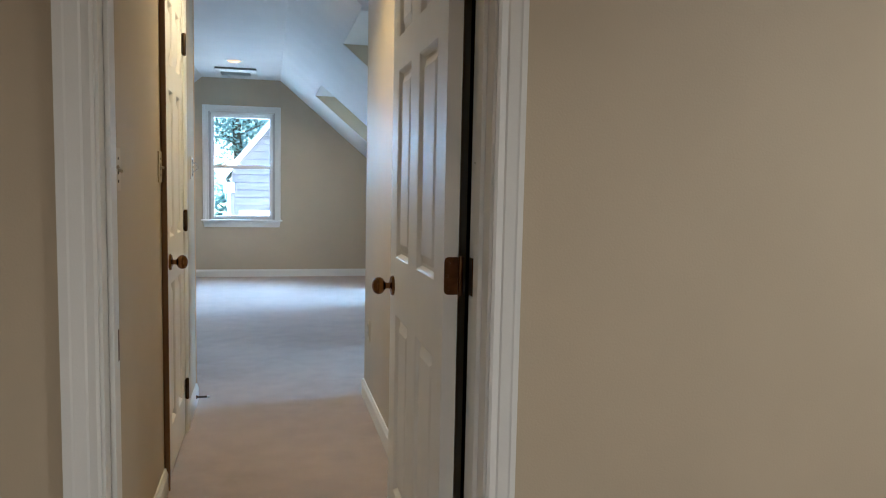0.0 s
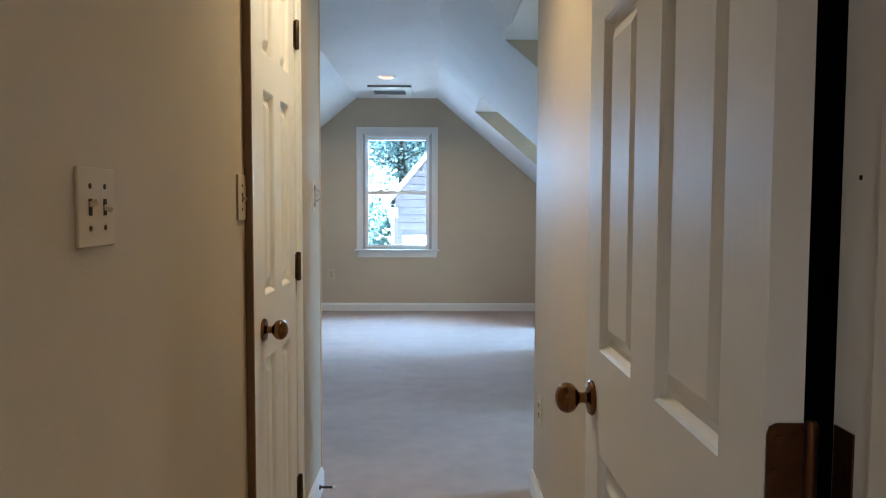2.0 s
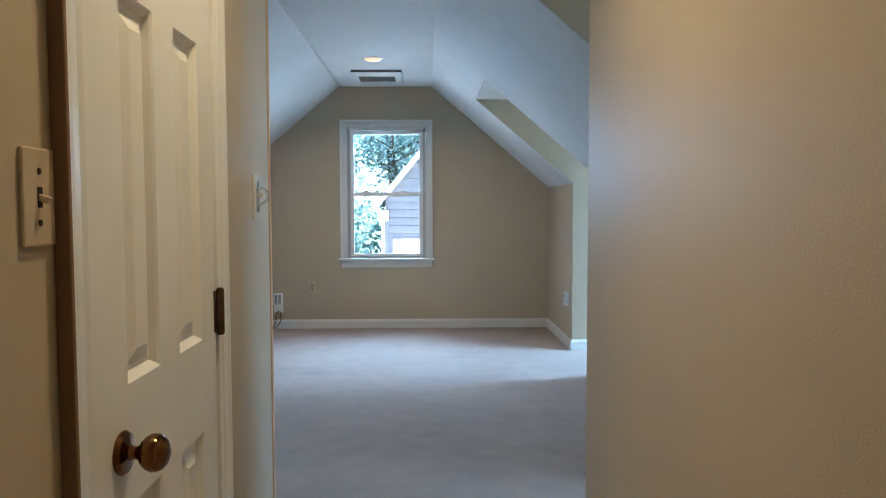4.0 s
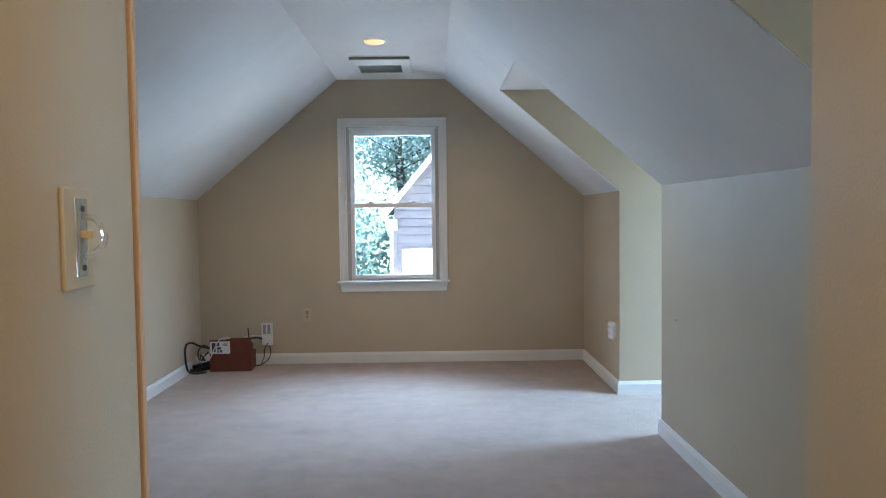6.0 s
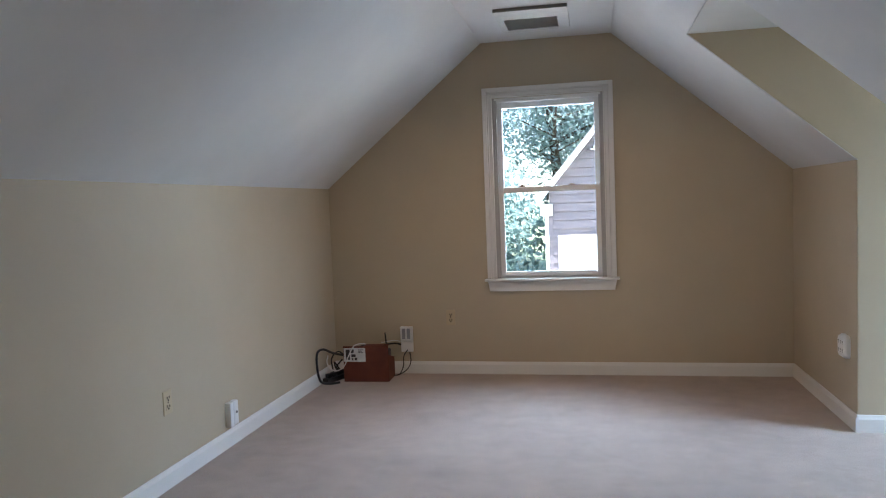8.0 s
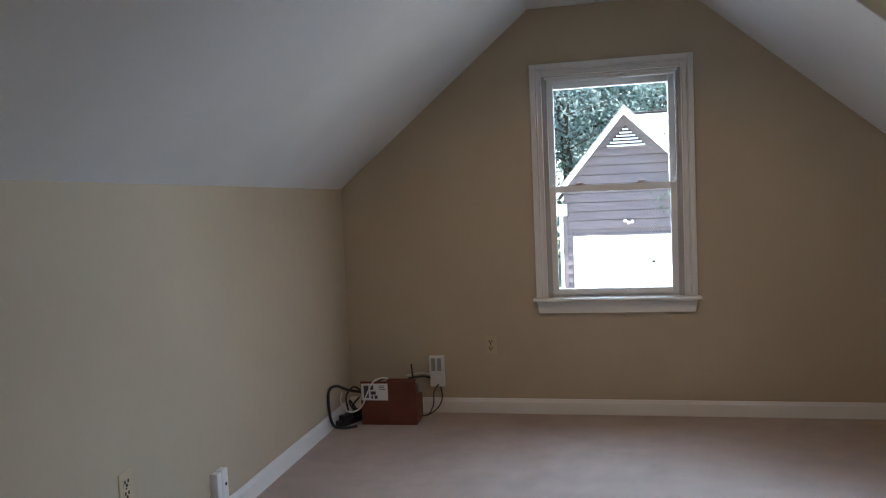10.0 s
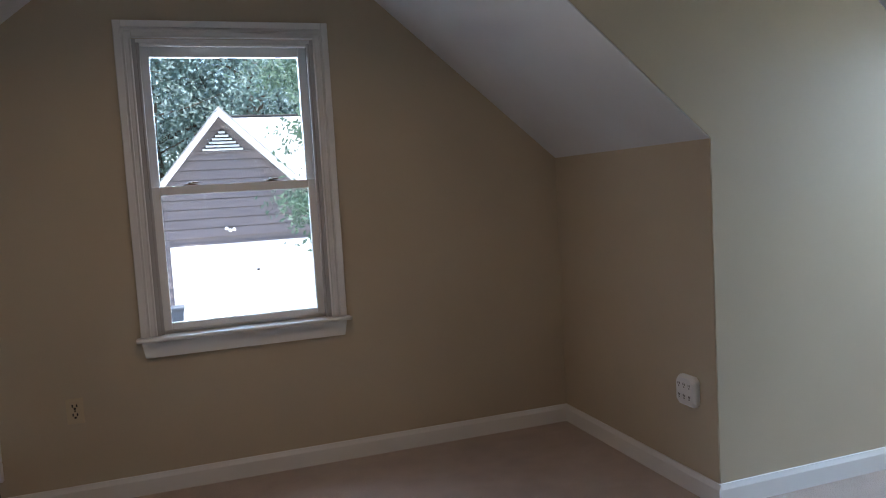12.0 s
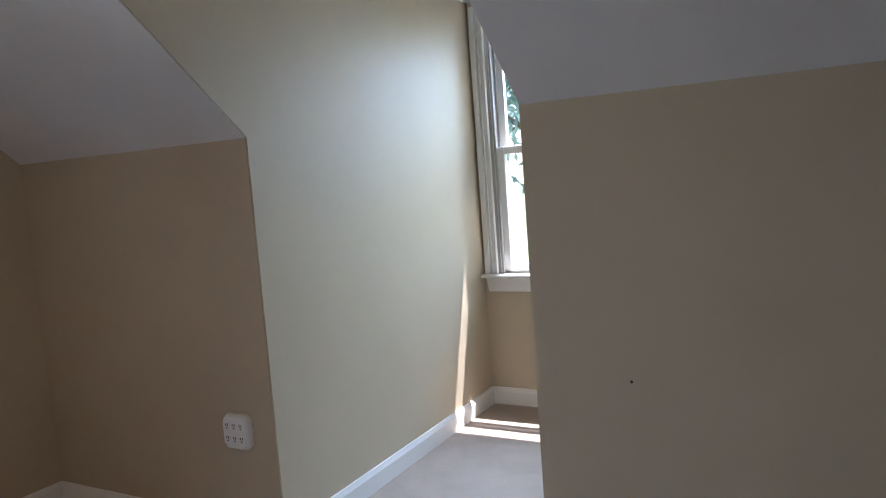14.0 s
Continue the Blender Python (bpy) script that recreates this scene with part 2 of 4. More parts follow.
setting("wall_north", bm, WALL, "beige painted gable end wall around a window", "wall")

setting("wall_west", box(B(), XL - 0.14, XL, YB - 0.1, YE, -0.2, KZ + 0.03), WALL, "low beige painted knee wall under the sloped ceiling", "wall")
bm = box(B(), XR, XR + 0.1, DORMERS[0][1] + 0.003, DORMERS[1][0] - 0.003, -0.2, KZ + 0.03)
setting("wall_east_1", bm, WALL, "low beige knee wall between the two dormers", "wall")
bm = box(B(), XR, XR + 0.1, DORMERS[1][1] + 0.003, YE, -0.2, KZ + 0.03)
setting("wall_east_2", bm, WALL, "short beige knee wall beside the far dormer", "wall")

# back wall of the room on both sides of the hall
setting("wall_south_1", box(B(), XL - 0.14, HX0 - 0.1, YBL - 0.1, YBL, -0.2, 2.6), WALL, "beige painted wall beside the hall opening", "wall")
setting("wall_south_2", box(B(), HX1 + 0.1, DBX + 0.14, YB - 0.1, YB, -0.2, 2.6), WALL, "beige painted wall beside the hall opening", "wall")

# hall walls; the left one has the closet door's opening
LD0, LD1, LDZ = 3.472, 4.078, 2.055
bm = B()
for y0, y1, z0, z1 in ((DY1, LD0, -0.2, 2.5), (LD1, YBL - 0.025, -0.2, 2.5), (LD0, LD1, LDZ, 2.5)):
    box(bm, HX0 - 0.1, HX0, y0, y1, z0, z1)
setting("wall_hall_west", bm, WALL, "beige painted hall wall with switches and a closet door", "wall")
# the right one has an added opening that darkens the slit beside the door
bm = B()
for y0, y1, z0, z1 in ((DY1, 2.20, -0.2, 2.5), (2.80, YB, -0.2, 2.5), (2.20, 2.80, 2.04, 2.5)):
    box(bm, HX1, HX1 + 0.1, y0, y1, z0, z1)
setting("wall_hall_east", bm, WALL, "beige painted hall wall", "wall")
# unseen closet, added and coloured near-black so that no light comes back
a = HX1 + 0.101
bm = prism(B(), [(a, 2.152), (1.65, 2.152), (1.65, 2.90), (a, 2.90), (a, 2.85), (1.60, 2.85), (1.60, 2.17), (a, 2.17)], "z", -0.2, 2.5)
setting("wall_slit_shade", bm, DARK, "added near-black walls that darken the slit beside the open door", "wall")
setting("ceiling_slit_shade", box(B(), a, 1.599, 2.171, 2.849, 2.2, 2.25), DARK, "added near-black ceiling that darkens the slit beside the open door", "ceiling")
setting("closet_back", box(B(), HX0 - 0.75, HX0 - 0.7, LD0 - 0.1, LD1 + 0.1, -0.2, 2.5), WALL, "closet back wall behind the closed door", "wall")

# wall with the doorway, and the room that the walk starts in
bm = B()
for x0, x1, z0, z1 in ((-1.9, JX0 - 0.02, -0.2, 2.5), (JX1 + 0.02, 2.9, -0.2, 2.5), (JX0 - 0.02, JX1 + 0.02, 2.065, 2.5)):
    box(bm, x0, x1, DY0, DY1, z0, z1)
setting("wall_doorway", bm, WALL, "beige painted wall around the open doorway", "wall")
setting("wall_start_west", box(B(), -2.0, -1.9, -1.75, DY0, -0.2, 2.5), WALL, "plain beige wall", "wall")
setting("wall_start_east", box(B(), 2.8, 2.9, -1.75, DY0, -0.2, 2.5), WALL, "plain beige wall", "wall")
setting("wall_start_south", box(B(), -1.9, 2.8, -1.85, -1.75, -0.2, 2.5), WALL, "plain beige wall", "wall")
setting("ceiling_start", box(B(), -2.0, 2.9, -1.85, DY0 + 0.05, CZ, CZ + 0.1), CEILING, "flat white ceiling", "ceiling")
setting("ceiling_hall", box(B(), HX0 - 0.8, HX1 + 0.1, DY0 + 0.051, YB + 0.0005, CZ, CZ + 0.1), CEILING, "flat white hall ceiling", "ceiling")

# flat and sloped ceilings of the room; a round hole is left for the recessed lamp by its own trim
setting("ceiling_flat", box(B(), FX0 - 0.02, FX1 + 0.02, YB + 0.001, YE + 0.1, CZ, CZ + 0.12), CEILING, "flat white ceiling between two slopes", "ceiling")
bm = prism(B(), [(FX0, CZ), (XL - 0.14, KZ - 0.14 * KL), (XL - 0.14, KZ - 0.14 * KL + 0.16), (FX0, CZ + 0.16)], "y", YB - 0.1, YE + 0.1)
setting("ceiling_west", bm, CEILING, "white painted sloped ceiling", "ceiling")
bm = B()
for y0, y1, x1 in ((YB - 0.1, DORMERS[0][1] + 0.003, DTX), (DORMERS[0][1] + 0.003, DORMERS[1][0] - 0.003, XR + 0.1),
                   (DORMERS[1][0] - 0.003, DORMERS[1][1] + 0.003, DTX), (DORMERS[1][1] + 0.003, YE + 0.1, XR + 0.1)):
    prism(bm, [(FX1, CZ), (x1, slope_r(x1)), (x1, slope_r(x1) + 0.16), (FX1, CZ + 0.16)], "y", y0, y1)
setting("ceiling_east", bm, CEILING, "white painted sloped ceiling cut open by two dormers", "ceiling")

for i, (y0, y1) in enumerate(DORMERS, 1):
    outline = [(XR + 0.004, -0.2), (DBX + 0.14, -0.2), (DBX + 0.14, DZ + 0.1), (DTX + 0.03, DZ + 0.1), (DTX + 0.004, slope_r(DTX) + 0.003), (XR + 0.004, KZ + 0.003)]
    if i == 2:
        setting("wall_dormer_%d_near" % i, prism(B(), outline, "y", y0 - 0.08, y0), WALL, "beige painted cheek wall of the dormer", "wall")
    setting("wall_dormer_%d_far" % i, prism(B(), outline, "y", y1, y1 + 0.08), WALL, "beige painted cheek wall of the dormer in daylight", "wall")
    setting("ceiling_dormer_%d" % i, box(B(), DTX + 0.004, DBX, y0 + 0.001, y1 - 0.001, DZ, DZ + 0.08), CEILING, "small flat white dormer ceiling", "ceiling")
    c = (y0 + y1) / 2
    bm = B()
    for a, b, z0, z1 in ((y0, c - 0.396, -0.2, DZ + 0.1), (c + 0.396, y1, -0.2, DZ + 0.1), (c - 0.396, c + 0.396, -0.2, WZ0), (c - 0.396, c + 0.396, WZ1, DZ + 0.1)):
        box(bm, DBX, DBX + 0.14, a, b, z0, z1)
    setting("wall_dormer_%d_end" % i, bm, WALL, "beige painted dormer wall around its window", "wall")


# ---- baseboards ----
def baseboard(p, q, h=0.092, t=0.014):
    """A board along the wall from p to q (plan), standing out to the left of that way."""
    p, q = Vector((*p, 0)), Vector((*q, 0))
    d = (q - p).normalized()
    m = Matrix.Translation(p) @ Matrix(((d.x, -d.y, 0, 0), (d.y, d.x, 0, 0), (0, 0, 1, 0), (0, 0, 0, 1)))
    bm = prism(B(), [(0, 0), (t, 0), (t, h - 0.022), (t - 0.004, h - 0.012), (t * 0.45, h), (0, h)], "x", 0, (q - p).length)
    bmesh.ops.transform(bm, matrix=m, verts=bm.verts)
    setting("baseboard", bm, TRIM, "white painted wooden baseboard along the wall", "baseboard")


T = 0.014
f0, f1 = DORMERS[0][1], DORMERS[1][0]
baseboard((XR, YE), (XL, YE))
baseboard((XL, YE - T), (XL, YBL))
baseboard((XR, f0 - T), (XR, f1 + T))
baseboard((XR, DORMERS[1][1] - T), (XR, YE - T))
baseboard((XR, f1), (DBX, f1))
baseboard((DBX, f1 + T), (DBX, DORMERS[1][1] - T))
baseboard((DBX, DORMERS[1][1]), (XR, DORMERS[1][1]))
baseboard((DBX, f0), (XR, f0))
baseboard((DBX, YB + T), (DBX, f0 - T))
baseboard((HX1 + 0.0, YB), (DBX, YB))
baseboard((HX1, 2.80), (HX1, YB + T))
baseboard((HX0, YBL - 0.026), (HX0, LD1 + 0.062))
baseboard((HX0, LD0 - 0.062), (HX0, DY1 + 0.02))
baseboard((XL + T, YBL), (HX0 - 0.1, YBL))


# ---- windows ----
def window(name, m, label):
    """A double-hung window: x across, y out through the wall (0: the wall's face), z up from the floor."""
    w = thing(name, m, label, "window", kind="structure")
    hw, ow = 0.466, 0.396
    for s, n in ((-1, "casing"), (1, "casing")):
        bm = box(B(), min(s * ow, s * hw), max(s * ow, s * hw), -0.009, 0, 0.716, 2.11, 0.002)
        box(bm, min(s * (hw - 0.030), s * hw), max(s * (hw - 0.030), s * hw), -0.024, -0.0088, 0.716, 2.11, 0.003)
        box(bm, min(s * (ow + 0.027), s * (ow + 0.034)), max(s * (ow + 0.027), s * (ow + 0.034)), -0.020, -0.0088, 0.716, 2.050, 0.003)
        box(bm, min(s * ow, s * (ow + 0.010)), max(s * ow, s * (ow + 0.010)), -0.018, -0.0088, 0.716, 2.036, 0.004)
        part(n, bm, TRIM, w)
    bm = box(B(), -ow + 0.001, ow - 0.001, -0.009, 0, 2.036, 2.11, 0.002)
    box(bm, -hw + 0.031, hw - 0.031, -0.024, -0.0088, 2.080, 2.11, 0.003)
    box(bm, -ow - 0.026, ow + 0.026, -0.020, -0.0093, 2.063, 2.070, 0.003)
    box(bm, -ow - 0.000, ow + 0.000, -0.018, -0.0088, 2.036, 2.046, 0.004)
    part("head_casing", bm, TRIM, w)
    bm = box(B(), -0.486, 0.486, -0.052, 0.045, 0.697, 0.715, 0.006)
    part("window_sill", bm, TRIM, w)
    bm = prism(B(), [(-0.466, 0.696), (0.466, 0.696), (0.452, 0.622), (-0.452, 0.622)], "y", -0.016, 0)
    part("apron", bm, TRIM, w)
    # jamb liners and stops
    for s in (-1, 1):
        bm = box(B(), min(s * 0.380, s * ow), max(s * 0.380, s * ow), 0.001, 0.139, 0.716, 2.034)
        box(bm, min(s * 0.366, s * 0.380), max(s * 0.366, s * 0.380), 0.004, 0.022, 0.716, 2.034, 0.003)
        box(bm, min(s * 0.368, s * 0.380), max(s * 0.368, s * 0.380), 0.060, 0.068, 0.716, 2.034, 0.002)
        part("jamb", bm, LINER, w, "taupe vinyl jamb liner, darkened as if backlit")
    bm = box(B(), -0.380, 0.380, 0.001, 0.139, 2.019, 2.034)
    box(bm, -0.366, 0.366, 0.004, 0.022, 2.004, 2.019, 0.003)
    part("head_jamb", bm, TRIM, w)
    bm = prism(B(), [(0.046, 0.6965), (0.139, 0.6965), (0.139, 0.722), (0.046, 0.730)], "x", -0.380, 0.380)
    part("outer_sill", bm, TRIM, w)

    def sash(tag, y0, y1, z0, z1, bottom, top, side=0.047):
        sh = part(tag, box(B(), -0.379, -0.379 + side, y0, y1, z0, z1, 0.003), TRIM, w)
        part("stile", box(B(), 0.379 - side, 0.379, y0, y1, z0, z1, 0.003), TRIM, sh)
        part("rail", box(B(), -0.379 + side, 0.379 - side, y0, y1, z0, z0 + bottom, 0.003), TRIM, sh)
        part("rail", box(B(), -0.379 + side, 0.379 - side, y0, y1, z1 - top, z1, 0.003), TRIM, sh)
        c = (y0 + y1) / 2
        pane = part("pane", box(B(), -0.379 + side - 0.004, 0.379 - side + 0.004, c - 0.002, c + 0.002, z0 + bottom - 0.004, z1 - top + 0.004), GLASS, sh)
        pane.visible_shadow = False
        return sh

    sash("upper_sash", 0.070, 0.102, 1.352, 2.018, 0.030, 0.050)
    low = sash("lower_sash", 0.024, 0.058, 0.731, 1.385, 0.032, 0.040)
    for x in (-0.20, 0.16):
        lk = box(B(), x - 0.028, x + 0.028, 0.030, 0.056, 1.3851, 1.392, 0.002)
        lathe(lk, [(0.011, 0), (0.011, 0.008), (0.006, 0.011)], pose(x, 0.043, 1.391), 14)
        box(lk, x - 0.002, x + 0.034, 0.036, 0.046, 1.394, 1.401, 0.002, Matrix())
        part("sash_lock", lk, OLD_BRASS, low, "small tarnished sash lock", True)
    return w


window("window_1", pose(-0.072, YE, 0), "white double-hung wooden window with sill, in the gable wall")
for i, (y0, y1) in enumerate(DORMERS, 2):
    window("window_%d" % i, pose(DBX, (y0 + y1) / 2, 0, 0, 0, -90), "white double-hung wooden window filling the dormer wall")


# ---- doors ----
def panel_door(parent, width, height, thick, cols, m):
    """Six-panel slab: x along the width from 0, y through it (the shown face at 0, the other at thick), z up."""
    rows = ((0.188, 0.770), (0.955, 1.540), (1.642, 1.890))
    bm = B()
    xs = [0.0, cols[0][0], cols[0][1], cols[1][0], cols[1][1], width]
    zs = [0.0, rows[0][0], rows[0][1], rows[1][0], rows[1][1], rows[2][0], rows[2][1], height]
    for y, out in ((0.0, -1), (thick, 1)):
        for i in range(5):
            for j in range(7):
                hole = i in (1, 3) and j in (1, 3, 5)
                x0, x1, z0, z1 = xs[i], xs[i + 1], zs[j], zs[j + 1]
                ring = lambda e, d: [bm.verts.new((a, y - out * d, b)) for a, b in ((x0 + e, z0 + e), (x1 - e, z0 + e), (x1 - e, z1 - e), (x0 + e, z1 - e))]
                if not hole:
                    bm.faces.new(ring(0, 0))
                    continue
                steps = [ring(0, 0), ring(0.005, 0.004), ring(0.012, 0.0145), ring(0.021, 0.0145), ring(0.046, 0.004), ring(0.047, 0.004)]
                for a, b in zip(steps, steps[1:]):
                    for k in range(4):
                        l = (k + 1) % 4
                        bm.faces.new((a[k], a[l], b[l], b[k]))
                bm.faces.new(steps[-1])
    for x in (0.0, width):
        bm.faces.new([bm.verts.new(c) for c in ((x, 0, 0), (x, thick, 0), (x, thick, height), (x, 0, height))])
    for z in (0.0, height):
        bm.faces.new([bm.verts.new(c) for c in ((0, 0, z), (width, 0, z), (width, thick, z), (0, thick, z))])
    bmesh.ops.remove_doubles(bm, verts=bm.verts, dist=0.0004)
    bmesh.ops.recalc_face_normals(bm, faces=bm.faces)
    bmesh.ops.transform(bm, matrix=m, verts=bm.verts)
    return part("door_leaf", bm, DOOR, parent)


def knob(parent, m):
    """Rose, neck and knob along the z axis of m, which stands on the door's face."""
    rose = part("rose", lathe(B(), [(0.032, 0), (0.033, 0.004), (0.029, 0.009), (0.016, 0.012), (0.012, 0.013)], m), BRASS, parent, "", True)
    part("knob", lathe(B(), [(0.011, 0.012), (0.0095, 0.021), (0.0115, 0.027), (0.019, 0.031), (0.0255, 0.038), (0.0283, 0.046), (0.0278, 0.053), (0.0245, 0.060), (0.0185, 0.0655), (0.010, 0.069), (0.001, 0.070)], m), BRASS, rose, "polished brass door knob", True)


def screw_head(bm, m):
    lathe(bm, [(0.0042, 0), (0.0036, 0.0012), (0.0005, 0.0014)], m, 10)


# the open door: hinged on the right jamb, standing along the hall
d1 = thing("door_1", pose(JX1 - 0.012, 2.140, 0.012), "white six-panel door with brass knob, standing open", "door", kind="structure")
DT = 0.035
FACE = 0.661 - (JX1 - 0.012)
leaf = panel_door(d1, 0.762, 2.03, DT, ((0.104, 0.327), (0.447, 0.656)), pose(FACE, 0.008, 0, 0, 0, 90) @ Matrix.Diagonal((1, -1, 1, 1)))
leaf.data.flip_normals()
knob(d1, pose(FACE, 0.008 + 0.702, 0.858, 0, -90, 0))
knob(d1, pose(FACE + DT, 0.008 + 0.702, 0.858, 0, 90, 0))
part("latch_plate", box(B(), FACE + 0.006, FACE + 0.029, 0.7695, 0.7712, 0.828, 0.886, 0.0005), BRASS, d1)
for z in (0.27, 0.978, 1.78):
    bm = prism(B(), [(FACE + 0.0015, z - 0.034), (FACE + 0.004, z - 0.041), (FACE + 0.010, z - 0.044), (FACE + 0.0345, z - 0.044), (FACE + 0.0345, z + 0.044), (FACE + 0.010, z + 0.044), (FACE + 0.004, z + 0.041), (FACE + 0.0015, z + 0.034)], "y", 0.0055, 0.0079)
    for dz, dx in ((-0.030, 0.012), (0.0, 0.008), (0.030, 0.012)):
        screw_head(bm, pose(FACE + dx, 0.0056, z + dz, 90, 0, 0))
    hinge = part("hinge", bm, OLD_BRASS, d1, "tarnished brass butt hinge", True)
    part("hinge_pin", lathe(B(), [(0.004, -0.047), (0.0058, -0.044), (0.0058, 0.044), (0.004, 0.047)], pose(FACE + 0.0405, 0.0045, z), 14), OLD_BRASS, hinge, "", True)
    part("hinge_leaf", box(B(), 0.0098, 0.0118, -0.026, 0.004, z - 0.044, z + 0.044, 0.0006), OLD_BRASS, hinge)

# its frame: jambs, stops, casings on both sides
fr = thing("door_frame_1", pose(0, 0, 0), "white painted wooden door frame with moulded casing", "door frame", kind="structure")
for x0, x1, s in ((JX0 - 0.0195, JX0, 1), (JX1, JX1 + 0.0195, -1)):
    jb = part("jamb", box(B(), x0, x1, DY0, DY1, 0, 2.05), TRIM, fr)
    sx = x1 if s > 0 else x0
    part("stop", box(B(), min(sx, sx + s * 0.011), max(sx, sx + s * 0.011), DY0 + 0.045, DY0 + 0.082, 0, 2.04, 0.002), TRIM, jb)
part("head_jamb", box(B(), JX0 - 0.0195, JX1 + 0.0195, DY0, DY1, 2.0501, 2.064), TRIM, fr)


def casing_upright(parent, inner, s, y, way, z1=2.12, wide=0.058, name="casing"):
    """A moulded upright beside an opening; s: to which side it lies, way: to which side of the wall it stands out."""
    prof = [(0, 0), (0, 0.009), (0.006, 0.012), (0.020, 0.010), (0.024, 0.013), (0.046, 0.016), (0.050, 0.018), (wide, 0.018), (wide, 0)]
    part(name, prism(B(), [(inner + s * a, y + way * b) for a, b in prof], "z", 0, z1), TRIM, parent)


for y, way in ((DY0 - 0.0005, -1), (DY1 + 0.0005, 1)):
    casing_upright(fr, JX0 - 0.006, -1, y, way, wide=0.066)
    casing_upright(fr, JX1 + 0.006, 1, y, way, wide=0.054 if way > 0 else 0.062)
    part("head_casing", box(B(), JX0 - 0.005, JX1 + 0.005, min(y, y + way * 0.016), max(y, y + way * 0.016), 2.057, 2.118, 0.003), TRIM, fr)
part("nail_hole", lathe(B(), [(0.0025, 0), (0.002, 0.0006)], pose(JX1, 2.120, 1.251, 0, -90, 0), 10), DARK, fr)
part("strike_plate", box(B(), JX0, JX0 + 0.0015, 2.098, 2.140, 0.818, 0.884, 0.0005), OLD_BRASS, fr, "tarnished brass strike plate")

# the closet door in the hall's left wall, shut
d2 = thing("door_2", pose(HX0, LD0 + 0.012, 0.012), "narrow white six-panel closet door, closed", "door", kind="structure")
leaf = panel_door(d2, 0.575, 2.03, 0.035, ((0.118, 0.252), (0.350, 0.484)), pose(0.006, 0, 0, 0, 0, 90))
knob(d2, pose(0.006, 0.088, 0.860, 0, 90, 0))
for z in (0.210, 1.000, 1.795):
    bm = lathe(B(), [(0.006, -0.050), (0.0085, -0.045), (0.0085, 0.045), (0.006, 0.050)], pose(0.0165, 0.578, z), 14)
    box(bm, 0.0061, 0.0078, 0.565, 0.575, z - 0.044, z + 0.044)
    part("hinge", bm, BACKLIT_HINGE, d2, "tarnished brass hinge, darkened as if backlit", True)
fr = thing("door_frame_2", pose(0, 0, 0), "white painted casing round the closet door", "door frame", kind="structure")
for y0, y1 in ((LD0, LD0 + 0.010), (LD1 - 0.016, LD1)):
    part("jamb", box(B(), HX0 - 0.1, HX0, y0 + 0.0005, y1 - 0.0005, 0, 2.05), TRIM, fr)
part("head_jamb", box(B(), HX0 - 0.1, HX0, LD0 + 0.001, LD1 - 0.001, 2.0465, 2.0545), TRIM, fr)
for inner, s in ((LD0 + 0.005, -1), (LD1 - 0.008, 1)):
    prof = [(0, 0), (0, 0.009), (0.006, 0.012), (0.020, 0.010), (0.024, 0.013), (0.046, 0.016), (0.050, 0.018), (0.062, 0.018), (0.062, 0)]
    part("casing", prism(B(), [(HX0 + 0.0005 + b, inner + s * a) for a, b in prof], "z", 0, 2.12), TRIM, fr)
# brown strip added over the white casing's outer edge
part("edge_band", box(B(), HX0 + 0.0005, HX0 + 0.021, LD0 - 0.0665, LD0 - 0.0575, 0, 2.122, 0.002), BROWN_EDGE, fr, "brown strip added along the casing's outer edge")
part("head_casing", box(B(), HX0 + 0.0005, HX0 + 0.017, LD0 + 0.006, LD1 - 0.009, 2.048, 2.119, 0.003), TRIM, fr)

# corner strip at the end of the hall's left wall, with a narrow open joint
bm = box(B(), HX0 - 0.1, HX0 + 0.003, YBL - 0.014, YBL + 0.001, 0, 2.435, 0.003)
setting("trim", bm, PINE, "narrow bare-wood corner strip at the end of the hall wall", "trim")


# ---- recessed lamps ----
def can_light(x, y, watts, color, spread=150):
    c = thing("recessed_light", pose(x, y, CZ), "round white recessed ceiling light, switched on warm", "ceiling light", "recessed ceiling lights")
    bm = B()
    prof = [(0.070, 0.0), (0.074, -0.006), (0.086, -0.007), (0.096, -0.003), (0.097, 0.0)]
    n = 40
    rings = [[bm.verts.new((r * math.cos(2 * math.pi * i / n), r * math.sin(2 * math.pi * i / n), z)) for i in range(n)] for r, z in prof]
    for p, q in zip(rings, rings[1:]):
        for i in range(n):
            bm.faces.new((p[i], p[(i + 1) % n], q[(i + 1) % n], q[i]))
    bmesh.ops.recalc_face_normals(bm, faces=bm.faces)
    part("trim_ring", bm, VENT, c, "", True)
    part("lens", lathe(B(), [(0.071, -0.0008), (0.066, -0.010), (0.045, -0.019), (0.02, -0.023), (0.002, -0.024)], Matrix(), 32), BULB, c, "glowing frosted lens", True)
    area_lamp("recessed_lamp", look((x, y, CZ - 0.03), (x, y, 0)), 0.13, 0.13, watts, color, "DISK", spread)


can_light(-0.10, 8.56, 1.1, (1.0, 0.66, 0.39))
can_light(0.24, 3.76, 0.90, (1.0, 0.66, 0.30), 135)
# two unseen lights added to brighten the room where the walk starts
can_light(2.05, 0.65, 2.0, (1.0, 0.83, 0.64))
can_light(-0.35, -0.55, 1.9, (1.0, 0.83, 0.64))

